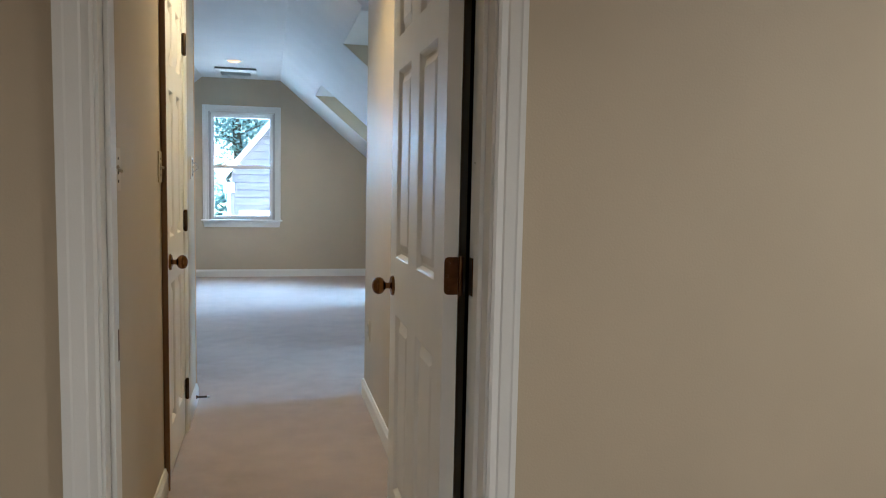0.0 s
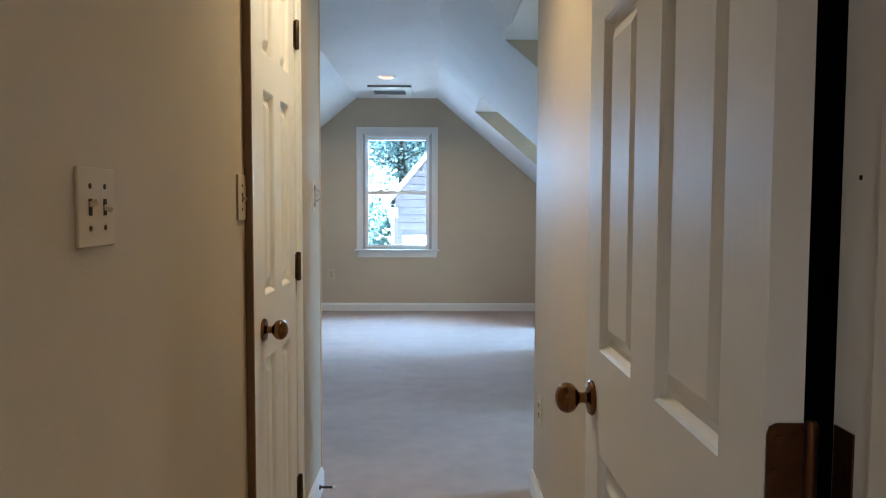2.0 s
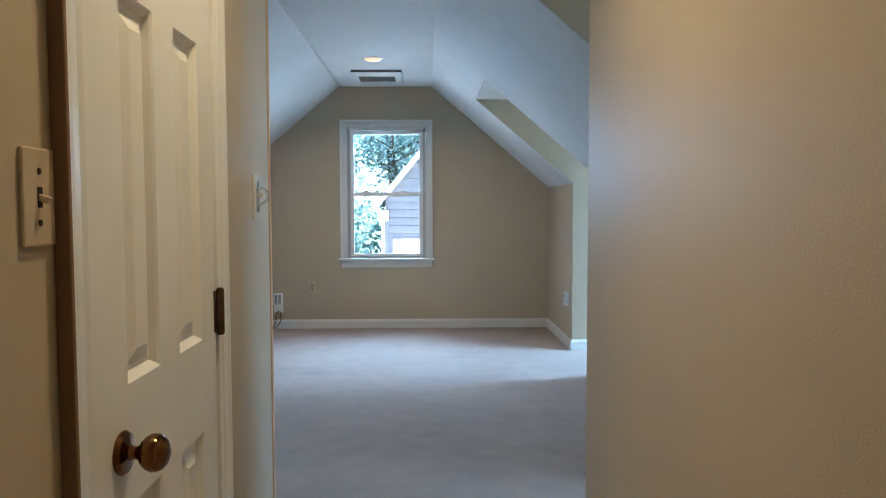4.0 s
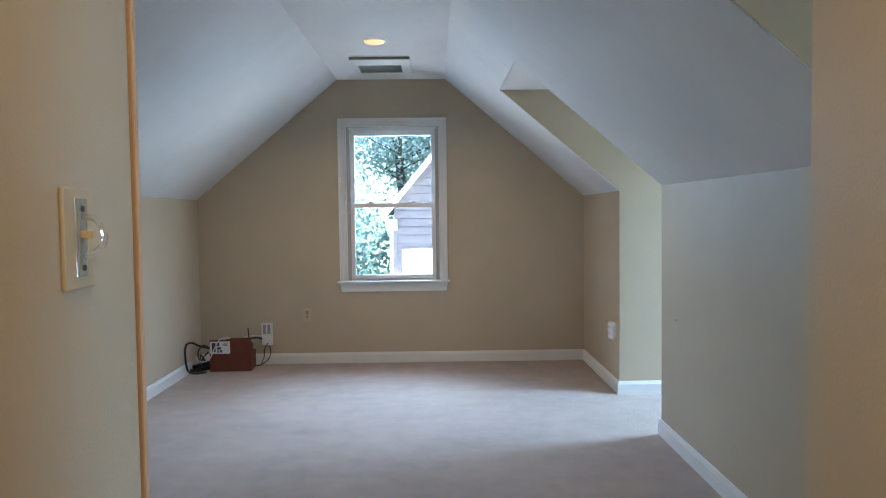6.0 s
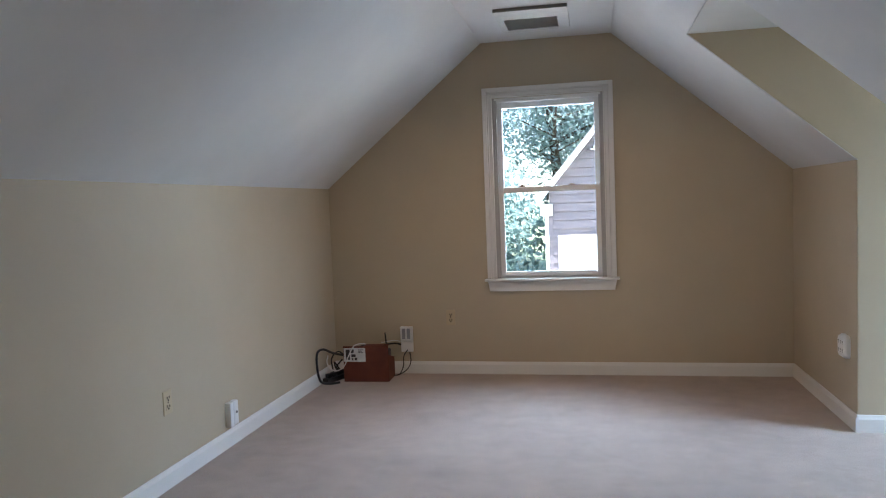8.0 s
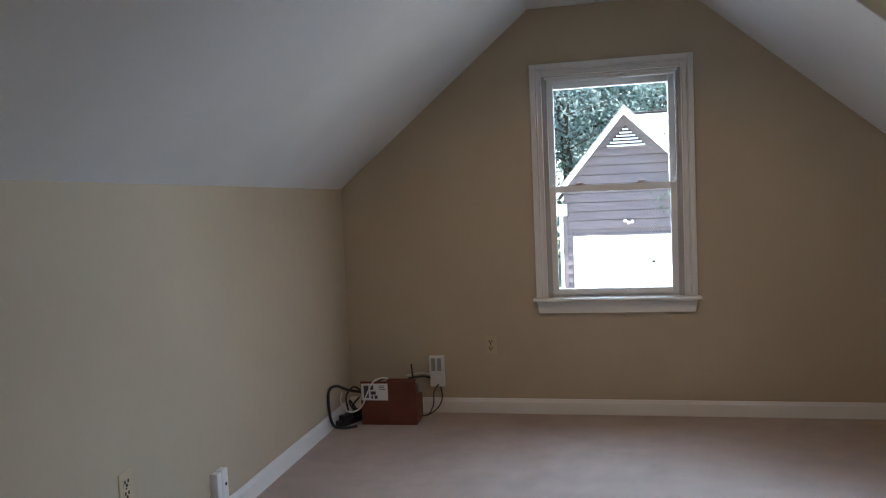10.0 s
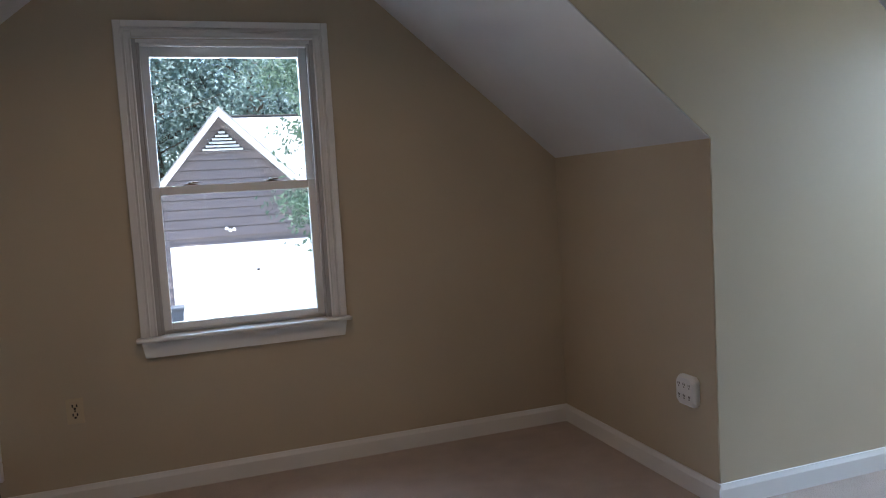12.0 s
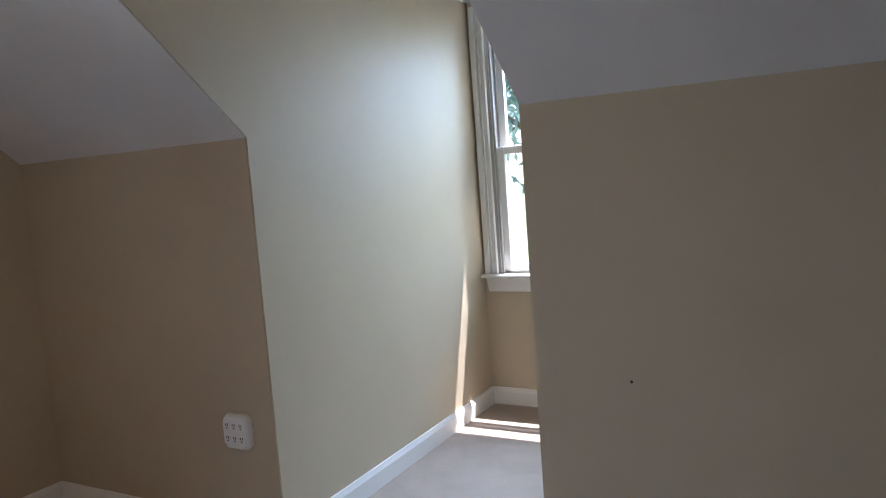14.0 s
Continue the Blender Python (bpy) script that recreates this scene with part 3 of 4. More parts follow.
# ---- ceiling grille ----
g = thing("air_return_vent", pose(0, 0, CZ), "white enamelled return air grille hanging at the ceiling", "vent")
x0, x1, y0, y1 = -0.330, 0.118, 9.05, 9.60
ix0, ix1, iy0, iy1 = -0.285, 0.045, 9.26, 9.545
part("frame", box(B(), x0, x1, y0, iy0, -0.022, -0.0005, 0.003), VENT, g)
part("frame", box(B(), x0, x1, iy1, y1, -0.022, -0.0005, 0.003), VENT, g)
part("frame", box(B(), x0, ix0, iy0, iy1, -0.022, -0.0005, 0.003), VENT, g)
part("frame", box(B(), ix1, x1, iy0, iy1, -0.022, -0.0005, 0.003), VENT, g)
part("backing", box(B(), ix0, ix1, iy0, iy1, -0.004, -0.0005), DARK, g)
# brown strip paints the shade on the frame's near side
part("shade_strip", box(B(), x0 + 0.004, x1 - 0.004, y0 - 0.003, y0 - 0.0002, -0.020, -0.0005), SHADED_METAL, g, "brown strip in the tone of the frame's shaded edge")
slat = box(B(), ix0, ix1, -0.011, 0.011, -0.0007, 0.0007, 0, pose(0, 0, 0, 38))
first = part("slat", slat, VENT, g)
n = 9
for k in range(n):
    o = first if k == 0 else first.copy()
    if k:
        scene.collection.objects.link(o)
    o.location = (0, iy0 + 0.012 + k * (iy1 - iy0 - 0.024) / (n - 1), -0.013)


# ---- switches and outlets ----
def plate(bm, w, h, t=0.0055):
    """A wall plate in the xz plane, standing out along -y."""
    box(bm, -w / 2, w / 2, -t, 0, -h / 2, h / 2, 0.0022)
    return bm


def switch(name, m, gangs, label):
    s = thing(name, m, label, "light switch", "wall switches")
    w = 0.070 + 0.046 * (gangs - 1)
    part("plate", plate(B(), w, 0.114), IVORY, s, "ivory plastic plate")
    for k in range(gangs):
        x = (k - (gangs - 1) / 2) * 0.046
        part("toggle_slot", box(B(), x - 0.005, x + 0.005, -0.0064, -0.0056, -0.012, 0.012), DARK, s)
        part("toggle", box(B(), -0.0038, 0.0038, -0.019, -0.004, -0.004, 0.004, 0.001, pose(x, 0, 0.002, 20 if (k + gangs) % 2 else -20)), IVORY, s)
        for z in (-0.030, 0.030):
            bm = B()
            screw_head(bm, pose(x, -0.0055, z, 90))
            part("screw", bm, SCREW, s)
    return s


def outlet(name, m, label):
    o = thing(name, m, label, "outlet", "wall outlets")
    part("plate", plate(B(), 0.070, 0.114), IVORY, o)
    for z in (-0.020, 0.020):
        face = part("socket", box(B(), -0.017, 0.017, -0.0075, -0.0052, z - 0.014, z + 0.014, 0.001), IVORY, o)
        bm = box(B(), -0.0115, -0.0055, -0.0086, -0.0076, z - 0.002, z + 0.010)
        box(bm, 0.0055, 0.0115, -0.0086, -0.0076, z - 0.002, z + 0.010)
        lathe(bm, [(0.0052, 0), (0.0052, 0.001)], pose(0, -0.0076, z - 0.0085, 90), 12)
        part("slots", bm, DARK, face)
    bm = B()
    screw_head(bm, pose(0, -0.0055, 0, 90))
    part("screw", bm, SCREW, o)
    return o


# left hall wall faces +x, right hall wall and east knee wall face -x, end wall faces -y
switch("light_switch", pose(HX0, 2.573, 1.222, 0, 0, 90), 2, "double ivory toggle switch on the hall wall")
switch("light_switch", pose(HX0, 3.368, 1.244, 0, 0, 90), 1, "single ivory toggle switch beside the closet door")
outlet("outlet", pose(HX1, 4.385, 0.410, 0, 0, -90), "ivory duplex outlet low on the hall wall")
outlet("outlet", pose(-0.832, YE, 0.427, 0, 0, 0), "ivory duplex outlet under the window")
outlet("outlet", pose(XL, 7.645, 0.400, 0, 0, 90), "ivory duplex outlet on the knee wall")
outlet("outlet", pose(XR, 6.020, 0.411, 0, 0, -90), "ivory duplex outlet on the knee wall between the dormers")

# slide switch with its clear guard near the end of the hall
s = thing("dimmer_switch", pose(HX0, 4.470, 1.260, 0, 0, 90), "ivory switch plate with a clear plastic toggle guard", "light switch", "wall switches")
part("plate", plate(B(), 0.073, 0.117), IVORY, s)
part("slot", box(B(), -0.003, 0.003, -0.0064, -0.0056, -0.026, 0.020), GREY_PLASTIC, s)
part("toggle", box(B(), -0.004, 0.004, -0.020, -0.005, 0.000, 0.009, 0.001), IVORY, s)
guard = box(B(), -0.012, 0.012, -0.009, -0.0057, -0.044, 0.046, 0.001)
part("guard_base", guard, CLEAR, s)
bm = tube(B(), [(0.0, -0.008, 0.026), (0.0, -0.024, 0.022), (0.0, -0.033, 0.006), (0.0, -0.030, -0.010), (0.0, -0.010, -0.022)], 0.0035)
part("guard_loop", bm, CLEAR, s, "clear plastic loop", True)
for z in (-0.034, 0.034):
    bm = B()
    screw_head(bm, pose(0, -0.0092, z, 90))
    part("screw", bm, SCREW, s)

# six-way tap on the short knee wall
s = thing("outlet_tap", pose(XR, 8.884, 0.427, 0, 0, -90), "white six-way plug-in outlet tap on the knee wall", "outlet")
bm = B()
rings = []
for y, k, c in ((0, 1.0, 0.016), (-0.020, 1.0, 0.016), (-0.034, 0.88, 0.018)):
    a, b = 0.057 * k, 0.062 * k
    rings.append([bm.verts.new((x, y, z)) for x, z in ((a - c, b), (a, b - c), (a, c - b), (a - c, -b), (c - a, -b), (-a, c - b), (-a, b - c), (c - a, b))])
for p, q in zip(rings, rings[1:]):
    for i in range(8):
        bm.faces.new((p[i], p[(i + 1) % 8], q[(i + 1) % 8], q[i]))
bm.faces.new(rings[0]), bm.faces.new(rings[-1])
bmesh.ops.recalc_face_normals(bm, faces=bm.faces)
bmesh.ops.bevel(bm, geom=list(bm.edges), offset=0.002, segments=2, profile=0.5, affect="EDGES")
part("body", bm, WHITE_PLASTIC, s, "", True)
for z in (-0.022, 0.024):
    for x in (-0.032, 0.0, 0.032):
        bm = box(B(), x - 0.006, x - 0.003, -0.0348, -0.0341, z, z + 0.009)
        box(bm, x + 0.003, x + 0.006, -0.0348, -0.0341, z, z + 0.009)
        box(bm, x - 0.003, x + 0.003, -0.0348, -0.0341, z - 0.009, z - 0.004)
        part("socket", bm, DARK, s)

# plug-in unit just above the baseboard of the long knee wall
s = thing("plug_in_unit", pose(XL, 8.255, 0.172, 0, 0, 90), "white plastic plug-in unit low on the knee wall", "adapter")
part("body", box(B(), -0.077, -0.0405, -0.036, 0, -0.062, 0.074, 0.004), WHITE_PLASTIC, s, "", True)
part("groove", box(B(), -0.0403, -0.0367, -0.029, 0, -0.058, 0.070), GREY_PLASTIC, s)
part("front_cover", box(B(), -0.0365, 0.014, -0.034, 0, -0.058, 0.074, 0.004), WHITE_PLASTIC, s, "", True)
part("sensor_hole", lathe(B(), [(0.008, 0), (0.008, 0.0008), (0.006, 0.0012)], pose(-0.006, -0.034, 0.010, 90), 16), DARK, s)

# small nail left in the knee wall
bm = lathe(B(), [(0.0015, 0), (0.0015, 0.006), (0.004, 0.007), (0.004, 0.008)], pose(XR, 7.50, 0.702, 0, -90, 0), 10)
tagged(mesh_object("nail", bm, SCREW), "small dark nail stuck in the beige wall", "nail")

# door stop on the baseboard at the hall's corner
s = thing("door_stop", pose(HX0 + T, 4.50, 0.052, 0, 90, 0), "dark spring door stop with a white tip on the baseboard", "door stop")
part("base", lathe(B(), [(0.010, 0), (0.010, 0.004), (0.006, 0.007)], Matrix(), 16), OLD_BRASS, s, "", True)
part("spring", lathe(B(), [(r, 0.006 + 0.0011 * k) for k, r in enumerate([0.0045, 0.0055] * 22)], Matrix(), 12), SCREW, s, "", True)
part("tip", lathe(B(), [(0.006, 0.0545), (0.0065, 0.060), (0.0055, 0.067), (0.002, 0.069)], Matrix(), 14), WHITE_PLASTIC, s, "white rubber tip", True)

# ---- box with cables in the corner ----
bx = thing("cardboard_box", pose(-1.415, 9.765, 0, 0, 0, 2), "open russet cardboard box with white label, on the carpet", "box")
part("front_panel", box(B(), -0.180, 0.160, -0.100, -0.095, 0, 0.264, 0.0015), CARDBOARD, bx)
part("bottom_panel", box(B(), -0.175, 0.158, -0.0945, 0.090, 0.001, 0.006), CARDBOARD, bx)
part("side_panel", prism(B(), [(-0.0945, 0.0065), (0.090, 0.0065), (0.090, 0.150), (0.02, 0.165), (-0.0945, 0.200)], "x", 0.154, 0.159), CARDBOARD, bx)
part("side_panel", prism(B(), [(-0.0945, 0.0065), (0.090, 0.0065), (0.090, 0.150), (0.02, 0.165), (-0.0945, 0.200)], "x", -0.179, -0.174), CARDBOARD, bx)
part("back_panel", box(B(), -0.173, 0.153, 0.085, 0.090, 0.0065, 0.150, 0.0015), CARDBOARD, bx)
part("flap", prism(B(), [(-0.0945, 0.262), (-0.0945, 0.264), (-0.050, 0.270), (-0.050, 0.268)], "x", -0.02, 0.156), CARDBOARD, bx)
lb = part("label", box(B(), -0.176, -0.012, -0.1022, -0.1003, 0.150, 0.252), PAPER, bx, "white printed label")
for x0, x1, z0, z1 in ((-0.160, -0.130, 0.165, 0.240), (-0.122, -0.100, 0.215, 0.242), (-0.118, -0.086, 0.185, 0.205), (-0.116, -0.104, 0.160, 0.178), (-0.094, -0.076, 0.160, 0.180),
                       (-0.066, -0.030, 0.236, 0.240), (-0.066, -0.036, 0.226, 0.230), (-0.066, -0.026, 0.216, 0.220)):
    part("print", box(B(), x0, x1, -0.1030, -0.1023, z0, z1), INK, lb)

rt = thing("router", pose(-1.390, 9.775, 0.0065, 0, 0, 2), "black plastic router with an antenna inside the open box", "router")
part("body", box(B(), -0.130, 0.120, -0.055, 0.055, 0.0, 0.215, 0.014), BLACK, rt, "", True)
part("antenna", lathe(B(), [(0.007, 0), (0.006, 0.02), (0.005, 0.125), (0.003, 0.128)], pose(0.100, 0.0, 0.212, 0, -5, 0), 12), BLACK, rt, "", True)
st = thing("power_strip", pose(-1.668, 9.715, 0.0, 0, 0, 68), "black power strip with plugs on the carpet", "power strip")
part("body", box(B(), -0.13, 0.12, -0.030, 0.030, 0, 0.036, 0.005), BLACK, st, "", True)
for x in (-0.09, -0.04, 0.015, 0.07):
    part("plug", box(B(), x - 0.018, x + 0.018, -0.019, 0.019, 0.0365, 0.066, 0.004), BLACK, st, "", True)

ad = thing("wall_adapter", pose(-1.176, YE, 0.265, 0, 0, 0), "white wall-mounted receiver with two grey bars", "receiver")
part("body", box(B(), -0.047, 0.047, -0.034, 0, -0.015, 0.096, 0.004), WHITE_PLASTIC, ad, "", True)
part("lower_body", box(B(), -0.045, 0.047, -0.030, 0, -0.096, -0.017, 0.004), WHITE_PLASTIC, ad, "", True)
for x in (-0.020, 0.018):
    part("bar", box(B(), x - 0.013, x + 0.013, -0.0365, -0.0341, 0.004, 0.084, 0.001), GREY_PLASTIC, ad)


def cable(points, radius, mat, label):
    tagged(mesh_object("cable", tube(B(), points, radius), mat, True), label, "cable", "cables round the box")


cable([(-1.60, 9.70, 0.190), (-1.655, 9.61, 0.225), (-1.705, 9.555, 0.262), (-1.738, 9.515, 0.240), (-1.740, 9.51, 0.130), (-1.722, 9.52, 0.035), (-1.67, 9.56, 0.010), (-1.605, 9.60, 0.010)], 0.0085, BLACK, "thick black power cable looping up beside the box")
cable([(-1.66, 9.62, 0.085), (-1.70, 9.70, 0.16), (-1.67, 9.76, 0.205), (-1.62, 9.80, 0.16), (-1.61, 9.86, 0.12), (-1.56, 9.90, 0.20), (-1.50, 9.90, 0.23)], 0.0055, BLACK, "black cable behind the box")
cable([(-1.64, 9.70, 0.085), (-1.69, 9.73, 0.13), (-1.70, 9.80, 0.06), (-1.64, 9.82, 0.012), (-1.62, 9.74, 0.05), (-1.66, 9.69, 0.10), (-1.615, 9.70, 0.16)], 0.0055, BLACK, "black cable coiled beside the box")
cable([(-1.735, 9.72, 0.18), (-1.71, 9.63, 0.150), (-1.665, 9.585, 0.112), (-1.62, 9.59, 0.098), (-1.575, 9.615, 0.125), (-1.548, 9.635, 0.19), (-1.515, 9.650, 0.255), (-1.49, 9.675, 0.275), (-1.45, 9.73, 0.270), (-1.43, 9.82, 0.222)], 0.0045, WHITE_PLASTIC, "white network cable looped over the label")
cable([(-1.155, 9.925, 0.170), (-1.148, 9.925, 0.10), (-1.17, 9.90, 0.045), (-1.22, 9.86, 0.012), (-1.26, 9.84, 0.008)], 0.004, BLACK, "thin black cord down to the carpet")
cable([(-1.16, 9.885, 0.195), (-1.185, 9.86, 0.15), (-1.19, 9.86, 0.08), (-1.215, 9.85, 0.02), (-1.235, 9.85, 0.012)], 0.004, BLACK, "thin black cord beside the box")
cable([(-1.222, 9.93, 0.225), (-1.25, 9.92, 0.235), (-1.29, 9.90, 0.238), (-1.35, 9.88, 0.232)], 0.007, BLACK, "black plug lead to the receiver")
cable([(-1.222, 9.93, 0.248), (-1.26, 9.90, 0.262), (-1.31, 9.89, 0.258), (-1.36, 9.87, 0.252)], 0.0035, WHITE_PLASTIC, "white lead to the receiver")

# ---- outdoors ----
GZ = -2.75
ground = setting("ground", box(B(), -400, 400, 10.6, 900, GZ - 0.3, GZ), LAWN, "mown lawn round the house", "lawn")
bm = box(B(), -400, 400, -400, 10.6, GZ - 0.3, GZ)
setting("ground_2", bm, LAWN, "mown lawn round the house", "lawn")
drive = setting("driveway", box(B(), -14, 7.5, 13.0, 30.45, GZ + 0.004, GZ + 0.03), CONCRETE, "pale concrete driveway in front of the garage", "driveway")

# garage across the drive
GY, PX, PZ = 30.5, 0.80, 3.98
GX0, GX1, EZ0 = -1.21, 5.2, 1.55
gar = thing("garage", pose(0, 0, 0), "grey-brown lap-sided garage with a gable and white door", "garage")
KGL, KGR = 1.20, 0.985


def gable_span(z):
    """The wall's reach in x at height z."""
    lo = max(GX0, PX - (PZ - z) / KGL) if z > EZ0 - 1 else GX0
    hi = GX1 if z <= 1.95 else PX + (PZ - z) / KGR
    return lo, hi


part("wall", prism(B(), [(GX0, GZ), (GX1, GZ), (GX1, 1.9), (PX + (PZ - 1.9) / KGR, 1.9), (PX, PZ), (GX0, PZ - (PX - GX0) * KGL)], "y", GY + 0.03, GY + 0.2), SIDING, gar)
part("side_wall", box(B(), GX0, GX0 + 0.15, GY + 0.201, GY + 7, GZ, 1.5), SIDING, gar)
part("side_wall", box(B(), GX1 - 0.15, GX1, GY + 0.201, GY + 7, GZ, 1.5), SIDING, gar)
GDX0, GDX1, GDZ = -0.84, 3.80, -0.09
z = GZ
LAP = 0.30
while z < PZ - 0.12:
    spans = []
    lo, hi = gable_span(z + 0.02)
    lo2, hi2 = gable_span(min(z + LAP, PZ - 0.02))
    if z + LAP <= GDZ + 0.02:
        spans = [(GX0, GDX0 - 0.10, GX0, GDX0 - 0.10), (GDX1 + 0.10, GX1, GDX1 + 0.10, GX1)]
    elif z < GDZ + 0.12:
        spans = [(GX0, GDX0 - 0.10, GX0, GDX0 - 0.10), (GDX1 + 0.10, GX1, GDX1 + 0.10, GX1)]
    else:
        spans = [(lo, hi, lo2, hi2)]
    for a, b, c, d in spans:
        if b - a < 0.03:
            continue
        bm = B()
        top = z + LAP - 0.028
        v = [bm.verts.new(p) for p in ((a, GY - 0.022, z), (b, GY - 0.022, z), (d, GY + 0.012, top), (c, GY + 0.012, top),
                                       (a, GY + 0.029, z), (b, GY + 0.029, z), (d, GY + 0.029, top), (c, GY + 0.029, top))]
        for f in ((0, 1, 2, 3), (1, 0, 4, 5), (0, 3, 7, 4), (2, 1, 5, 6), (3, 2, 6, 7), (5, 4, 7, 6)):
            bm.faces.new([v[k] for k in f])
        bmesh.ops.recalc_face_normals(bm, faces=bm.faces)
        part("siding_board", bm, SIDING, gar)
    z += LAP
part("frieze_board", box(B(), GX0 + 0.08, GX1 - 0.02, GY - 0.025, GY + 0.02, GDZ + 0.10, GDZ + 0.16), SIDING, gar)


def slanted(x0, z0, x1, z1, h, y0, y1):
    return prism(B(), [(x0, z0), (x1, z1), (x1, z1 - h), (x0, z0 - h)], "y", y0, y1)


part("rake_board", slanted(PX, PZ + 0.20, GX0 - 0.42, PZ + 0.20 - (PX - GX0 + 0.42) * KGL, 0.22, GY - 0.57, GY - 0.53), OUT_WHITE, gar)
part("rake_board", slanted(PX, PZ + 0.20, 2.95, PZ + 0.20 - (2.95 - PX) * KGR, 0.26, GY - 0.57, GY - 0.53), OUT_WHITE, gar)
part("soffit", slanted(PX, PZ + 0.02, GX0 - 0.40, PZ + 0.02 - (PX - GX0 + 0.40) * KGL, 0.03, GY - 0.529, GY + 0.02), OUT_WHITE, gar)
part("soffit", slanted(PX, PZ + 0.02, 2.93, PZ + 0.02 - (2.93 - PX) * KGR, 0.03, GY - 0.529, GY + 0.02), OUT_WHITE, gar)
rf = part("roof", slanted(PX, PZ + 0.26, GX0 - 0.44, PZ + 0.26 - (PX - GX0 + 0.44) * KGL, 0.05, GY - 0.59, GY + 7.2), SHINGLE, gar, "sunlit grey shingles")
bm = prism(B(), [(GY - 0.55, 1.78), (GY + 4.0, PZ + 0.42), (GY + 4.0, PZ + 0.37), (GY - 0.55, 1.72)], "x", 2.9, 11.0)
part("roof", bm, SHINGLE, gar, "sunlit grey shingles")
bm = prism(B(), [(GY + 0.25, 1.92 + 0.55 * 0.577), (GY + 4.0, PZ + 0.42), (GY + 4.0, PZ + 0.37), (GY + 0.25, 1.86 + 0.55 * 0.577)], "x", PX - 0.1, 2.899)
part("roof", bm, SHINGLE, gar, "sunlit grey shingles")
bm = prism(B(), [(PX, PZ + 0.255), (2.97, PZ + 0.255 - (2.97 - PX) * KGR), (2.97, PZ + 0.20 - (2.97 - PX) * KGR), (PX, PZ + 0.20)], "y", GY - 0.59, GY + 0.24)
part("roof", bm, SHINGLE, gar, "sunlit grey shingles")
bm = prism(B(), [(GY + 4.0, PZ + 0.42), (GY + 4.0, PZ + 0.37), (GY + 8.2, 1.6), (GY + 8.2, 1.7)], "x", PX - 0.2, 11.0)
part("roof", bm, SHINGLE, gar)
part("ridge_cap", box(B(), PX, 11.0, GY + 3.9, GY + 4.1, PZ + 0.40, PZ + 0.47, 0.02), DARK, gar)
part("gutter", box(B(), 2.9, 11.0, GY - 0.67, GY - 0.55, 1.66, 1.79, 0.02), OUT_WHITE, gar)
part("corner_box", box(B(), GX0 - 0.30, GX0 + 0.10, GY - 0.30, GY + 0.02, 0.72, 1.12, 0.01), OUT_WHITE, gar)
part("corner_board", box(B(), GX0 - 0.03, GX0 + 0.09, GY - 0.035, GY + 0.03, GZ, 0.72), SIDING, gar)
part("downspout", box(B(), GX0 - 0.16, GX0 - 0.05, GY - 0.10, GY + 0.0, GZ, 0.72, 0.01), OUT_WHITE, gar)

vent_part = part("gable_vent", prism(B(), [(0.16, 2.90), (1.55, 2.90), (0.86, 3.62)], "y", GY - 0.05, GY - 0.03), DARK, gar)
for k in range(6):
    zz = 2.96 + k * 0.105
    a, b = 0.16 + (zz - 2.90) * 0.97 + 0.03, 1.55 - (zz - 2.90) * 0.97 - 0.03
    part("slat", box(B(), a, b, -0.045, 0.045, -0.011, 0.011, 0, pose(0, GY - 0.07, zz, 40)), OUT_WHITE, vent_part)
part("vent_trim", prism(B(), [(0.10, 2.865), (1.61, 2.865), (1.57, 2.905), (0.14, 2.905)], "y", GY - 0.09, GY - 0.02), SIDING, gar)

gd = part("garage_door", box(B(), GDX0, GDX1, GY - 0.015, GY + 0.025, GZ + 0.03, GDZ, 0.005), OUT_WHITE, gar, "white sectional garage door")
for k in range(4):
    z0 = GZ + 0.06 + k * (GDZ - GZ - 0.08) / 4
    z1 = z0 + (GDZ - GZ - 0.08) / 4 - 0.02
    for j in range(8):
        x0 = GDX0 + 0.08 + j * (GDX1 - GDX0 - 0.16) / 8
        x1 = x0 + (GDX1 - GDX0 - 0.16) / 8 - 0.07
        part("panel", box(B(), x0, x1, GY - 0.026, GY - 0.0152, z0 + 0.09, z1 - 0.09, 0.004), OUT_WHITE, gd)
part("door_handle", box(B(), 1.60, 1.70, GY - 0.06, GY - 0.016, -0.92, -0.86, 0.01), DARK, gd)
for x0, x1, z0, z1 in ((GDX0 - 0.10, GDX0 - 0.001, GZ, GDZ + 0.10), (GDX1 + 0.001, GDX1 + 0.10, GZ, GDZ + 0.10), (GDX0, GDX1, GDZ + 0.001, GDZ + 0.10)):
    part("door_trim", box(B(), x0, x1, GY - 0.04, GY + 0.02, z0, z1, 0.004), OUT_WHITE, gar)
fl = part("flood_light", lathe(B(), [(0.06, 0), (0.06, 0.03), (0.03, 0.05)], pose(0.88, GY - 0.02, 0.42, 90), 16), OUT_WHITE, gar, "white twin flood light", True)
for s in (-1, 1):
    part("lamp_head", lathe(B(), [(0.025, 0), (0.028, 0.04), (0.055, 0.11), (0.057, 0.13)], pose(0.88 + s * 0.05, GY - 0.07, 0.44 - 0.02 * s, 75, 0, s * 35), 16), OUT_WHITE, fl, "", True)

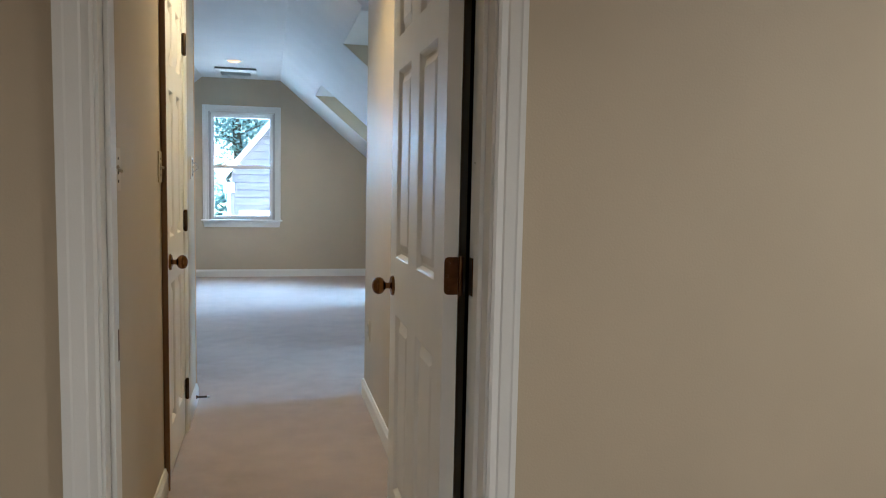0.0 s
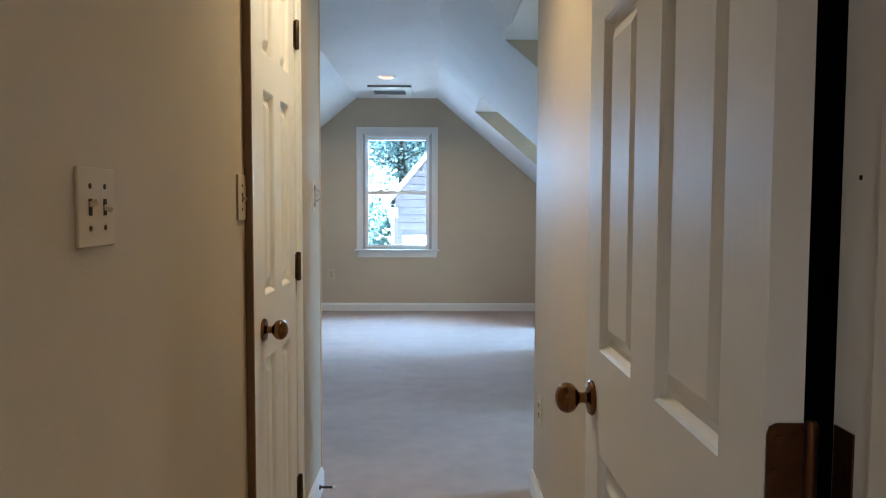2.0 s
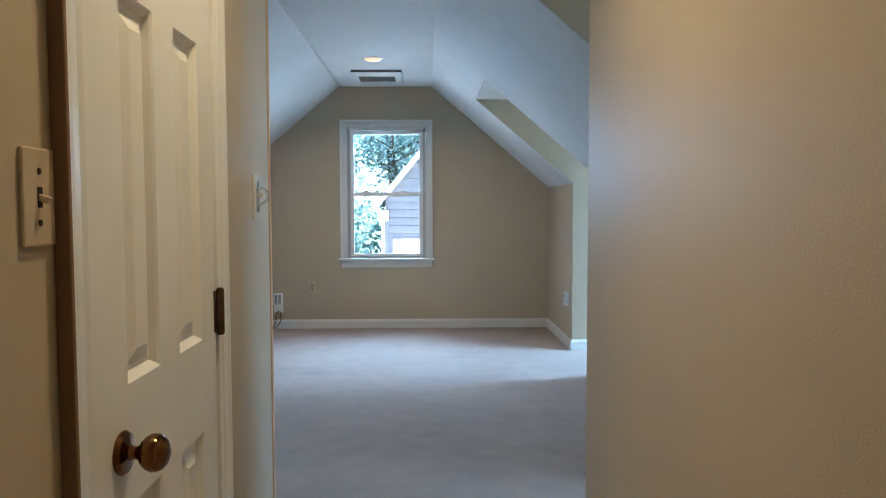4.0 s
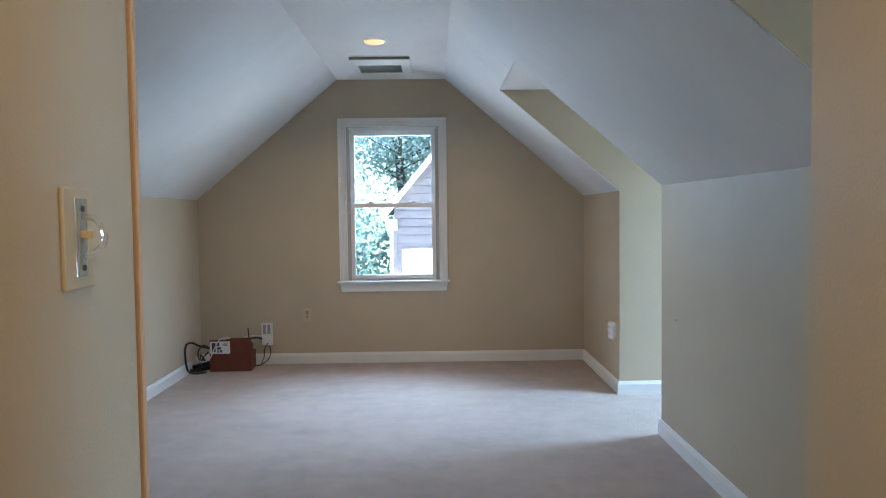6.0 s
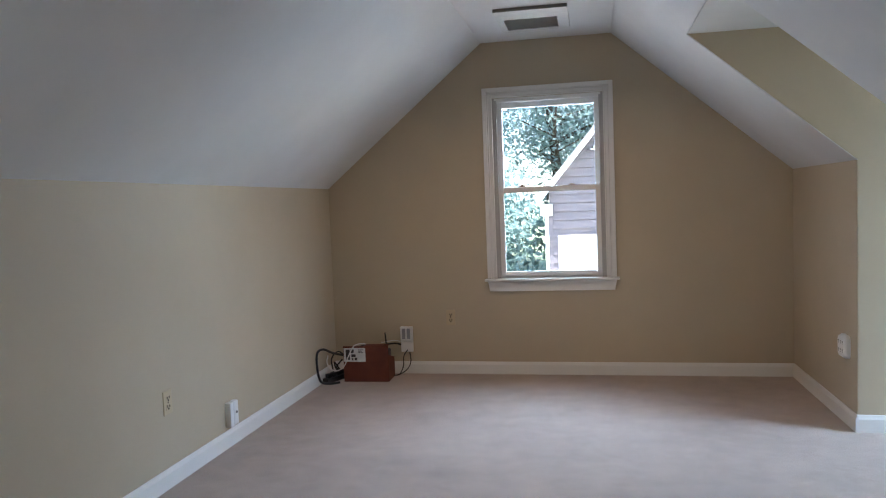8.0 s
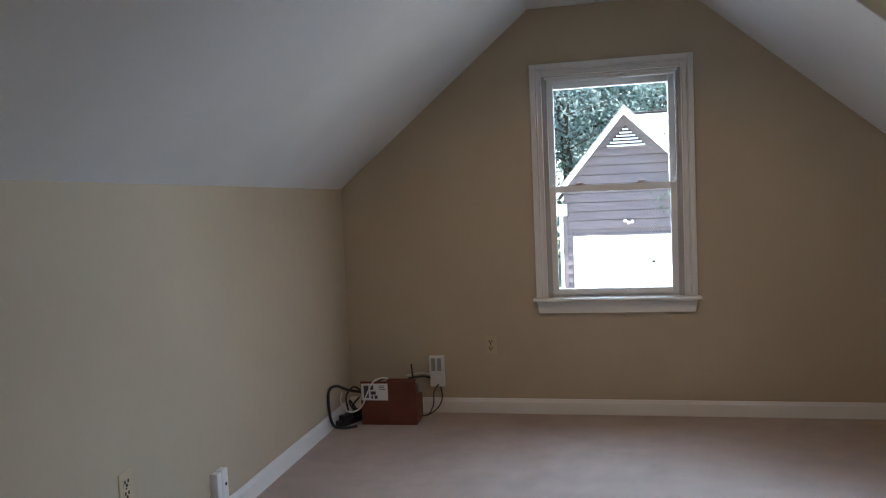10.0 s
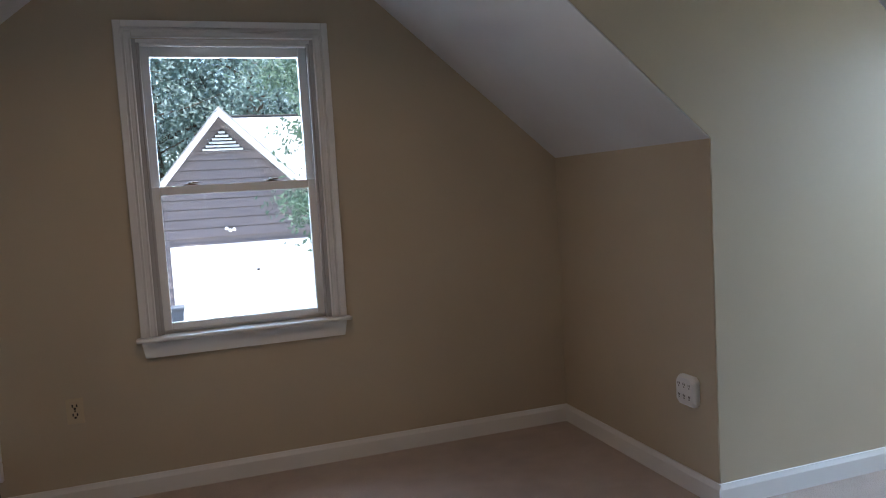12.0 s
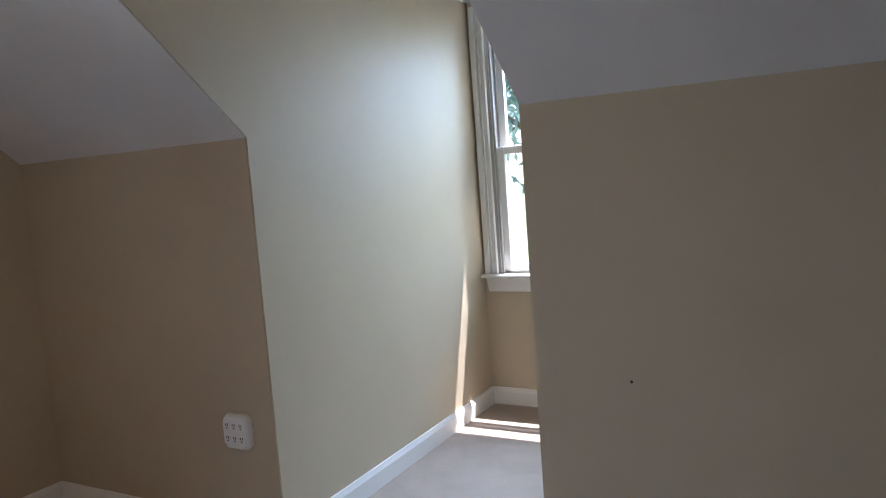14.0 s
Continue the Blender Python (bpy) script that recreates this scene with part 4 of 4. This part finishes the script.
bn = thing("wheeled_bin", pose(-0.98, 29.3, GZ + 0.03), "dark plastic wheeled rubbish bin beside the garage door", "bin")
part("body", prism(B(), [(-0.24, 0.10), (0.24, 0.10), (0.30, 0.98), (-0.30, 0.98)], "y", -0.3, 0.3), BIN, bn)
part("lid", box(B(), -0.33, 0.33, -0.35, 0.34, 0.981, 1.05, 0.02), BIN, bn)
for s in (-1, 1):
    part("wheel", lathe(B(), [(0.11, -0.03), (0.12, -0.02), (0.12, 0.02), (0.11, 0.03)], pose(s * 0.27, 0.26, 0.12, 0, 90, 0), 18), BLACK, bn)


# ---- trees ----
def tree(x, y, height, spread, seed, leaf, leaves, label, low=0.25, leaf_size=0.2, clump=0.42, first=2):
    rnd = random.Random(seed)
    t = thing("tree", pose(x, y, GZ), label, "tree", "trees behind the garage")
    bm = B()
    bones = []

    def limb(p, d, length, r0, r1, depth):
        rings, q, n = [], p.copy(), 6
        for k in range(n + 1):
            r = r0 + (r1 - r0) * k / n
            u = d.orthogonal().normalized()
            w = d.cross(u)
            rings.append([bm.verts.new(q + r * (math.cos(a) * u + math.sin(a) * w)) for a in [2 * math.pi * j / 7 for j in range(7)]])
            bones.append((q.copy(), depth))
            q = q + d * (length / n)
            d = (d + Vector((rnd.uniform(-1, 1), rnd.uniform(-1, 1), rnd.uniform(-0.4, 0.8))) * 0.13).normalized()
            if depth < 2 and k >= first:
                for _ in range(2 if depth == 0 else 1):
                    a = rnd.uniform(0, 6.28)
                    limb(q.copy(), Vector((math.cos(a), math.sin(a), rnd.uniform(0.15, 0.7))).normalized(), length * rnd.uniform(0.34, 0.55), r * 0.45, r * 0.12, depth + 1)
        for a, b in zip(rings, rings[1:]):
            for j in range(7):
                bm.faces.new((a[j], a[(j + 1) % 7], b[(j + 1) % 7], b[j]))

    limb(Vector((0, 0, -0.2)), Vector((0.02, 0.0, 1)).normalized(), height * 0.85, height * 0.022 + 0.06, 0.05, 0)
    part("trunk", bm, BARK, t)
    tips = [p for p, d in bones if d >= 1 and p.z > height * low]
    verts, faces = [], []
    for _ in range(leaves // 14):
        c = rnd.choice(tips) + Vector((rnd.gauss(0, 1), rnd.gauss(0, 1), rnd.gauss(0, 0.7))) * spread * 0.16
        for _ in range(14):
            p = c + Vector((rnd.gauss(0, 1), rnd.gauss(0, 1), rnd.gauss(0, 0.7))) * clump
            n = Vector((rnd.gauss(0, 1), rnd.gauss(0, 1), rnd.gauss(0.5, 0.8))).normalized()
            u = n.orthogonal().normalized()
            u = Matrix.Rotation(rnd.uniform(0, 6.28), 3, n) @ u
            w = n.cross(u)
            s = leaf_size * rnd.uniform(0.6, 1.35)
            i = len(verts)
            verts += [p - u * s, p + w * s * 0.42 + n * s * 0.12, p + u * s, p - w * s * 0.42 + n * s * 0.12]
            faces.append((i, i + 1, i + 2, i + 3))
    me = bpy.data.meshes.new("crown")
    me.from_pydata(verts, [], faces)
    me.materials.append(leaf)
    crown = new("crown", me)
    crown.parent = t
    return t


back = "tall leafy broadleaf tree behind the garage"
for k, (x, y, h, sp) in enumerate(((-9, 42, 15, 5.5), (-8.2, 39, 16, 6), (-1.5, 44, 17, 6), (2.5, 41, 16.5, 6), (6.5, 43, 17, 6.5), (11, 42, 16, 6), (-12.5, 50, 18, 6.5), (0.5, 49, 19, 7), (6, 50, 19, 7), (15, 46, 17, 6.5), (-13, 46, 17, 6.5))):
    tree(x, y, h, sp, 10 + k, LEAF if k % 2 else LEAF_PALE, 30000, back, 0.08, 0.115, 0.42, 1)
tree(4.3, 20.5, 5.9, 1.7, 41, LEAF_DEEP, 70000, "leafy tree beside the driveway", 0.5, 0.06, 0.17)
for k, (x, y) in enumerate(((22, 3), (25, 10), (20, 15), (30, 6), (24, 20), (21, -4))):
    tree(x, y, 12, 5, 60 + k, LEAF_PALE if k % 2 else LEAF, 3600, "tall leafy broadleaf tree beside the house", 0.12, 0.22)

for k, (x, y, h) in enumerate(((-3.4, 33.5, 3.6), (-5.2, 34.5, 4.2), (-7.4, 35, 4.6), (-10, 35.5, 4.4))):
    tree(x, y, h, 4.0, 90 + k, LEAF_PALE if k % 2 else LEAF, 3600, "low bushy tree beside the garage", 0.05, 0.17)
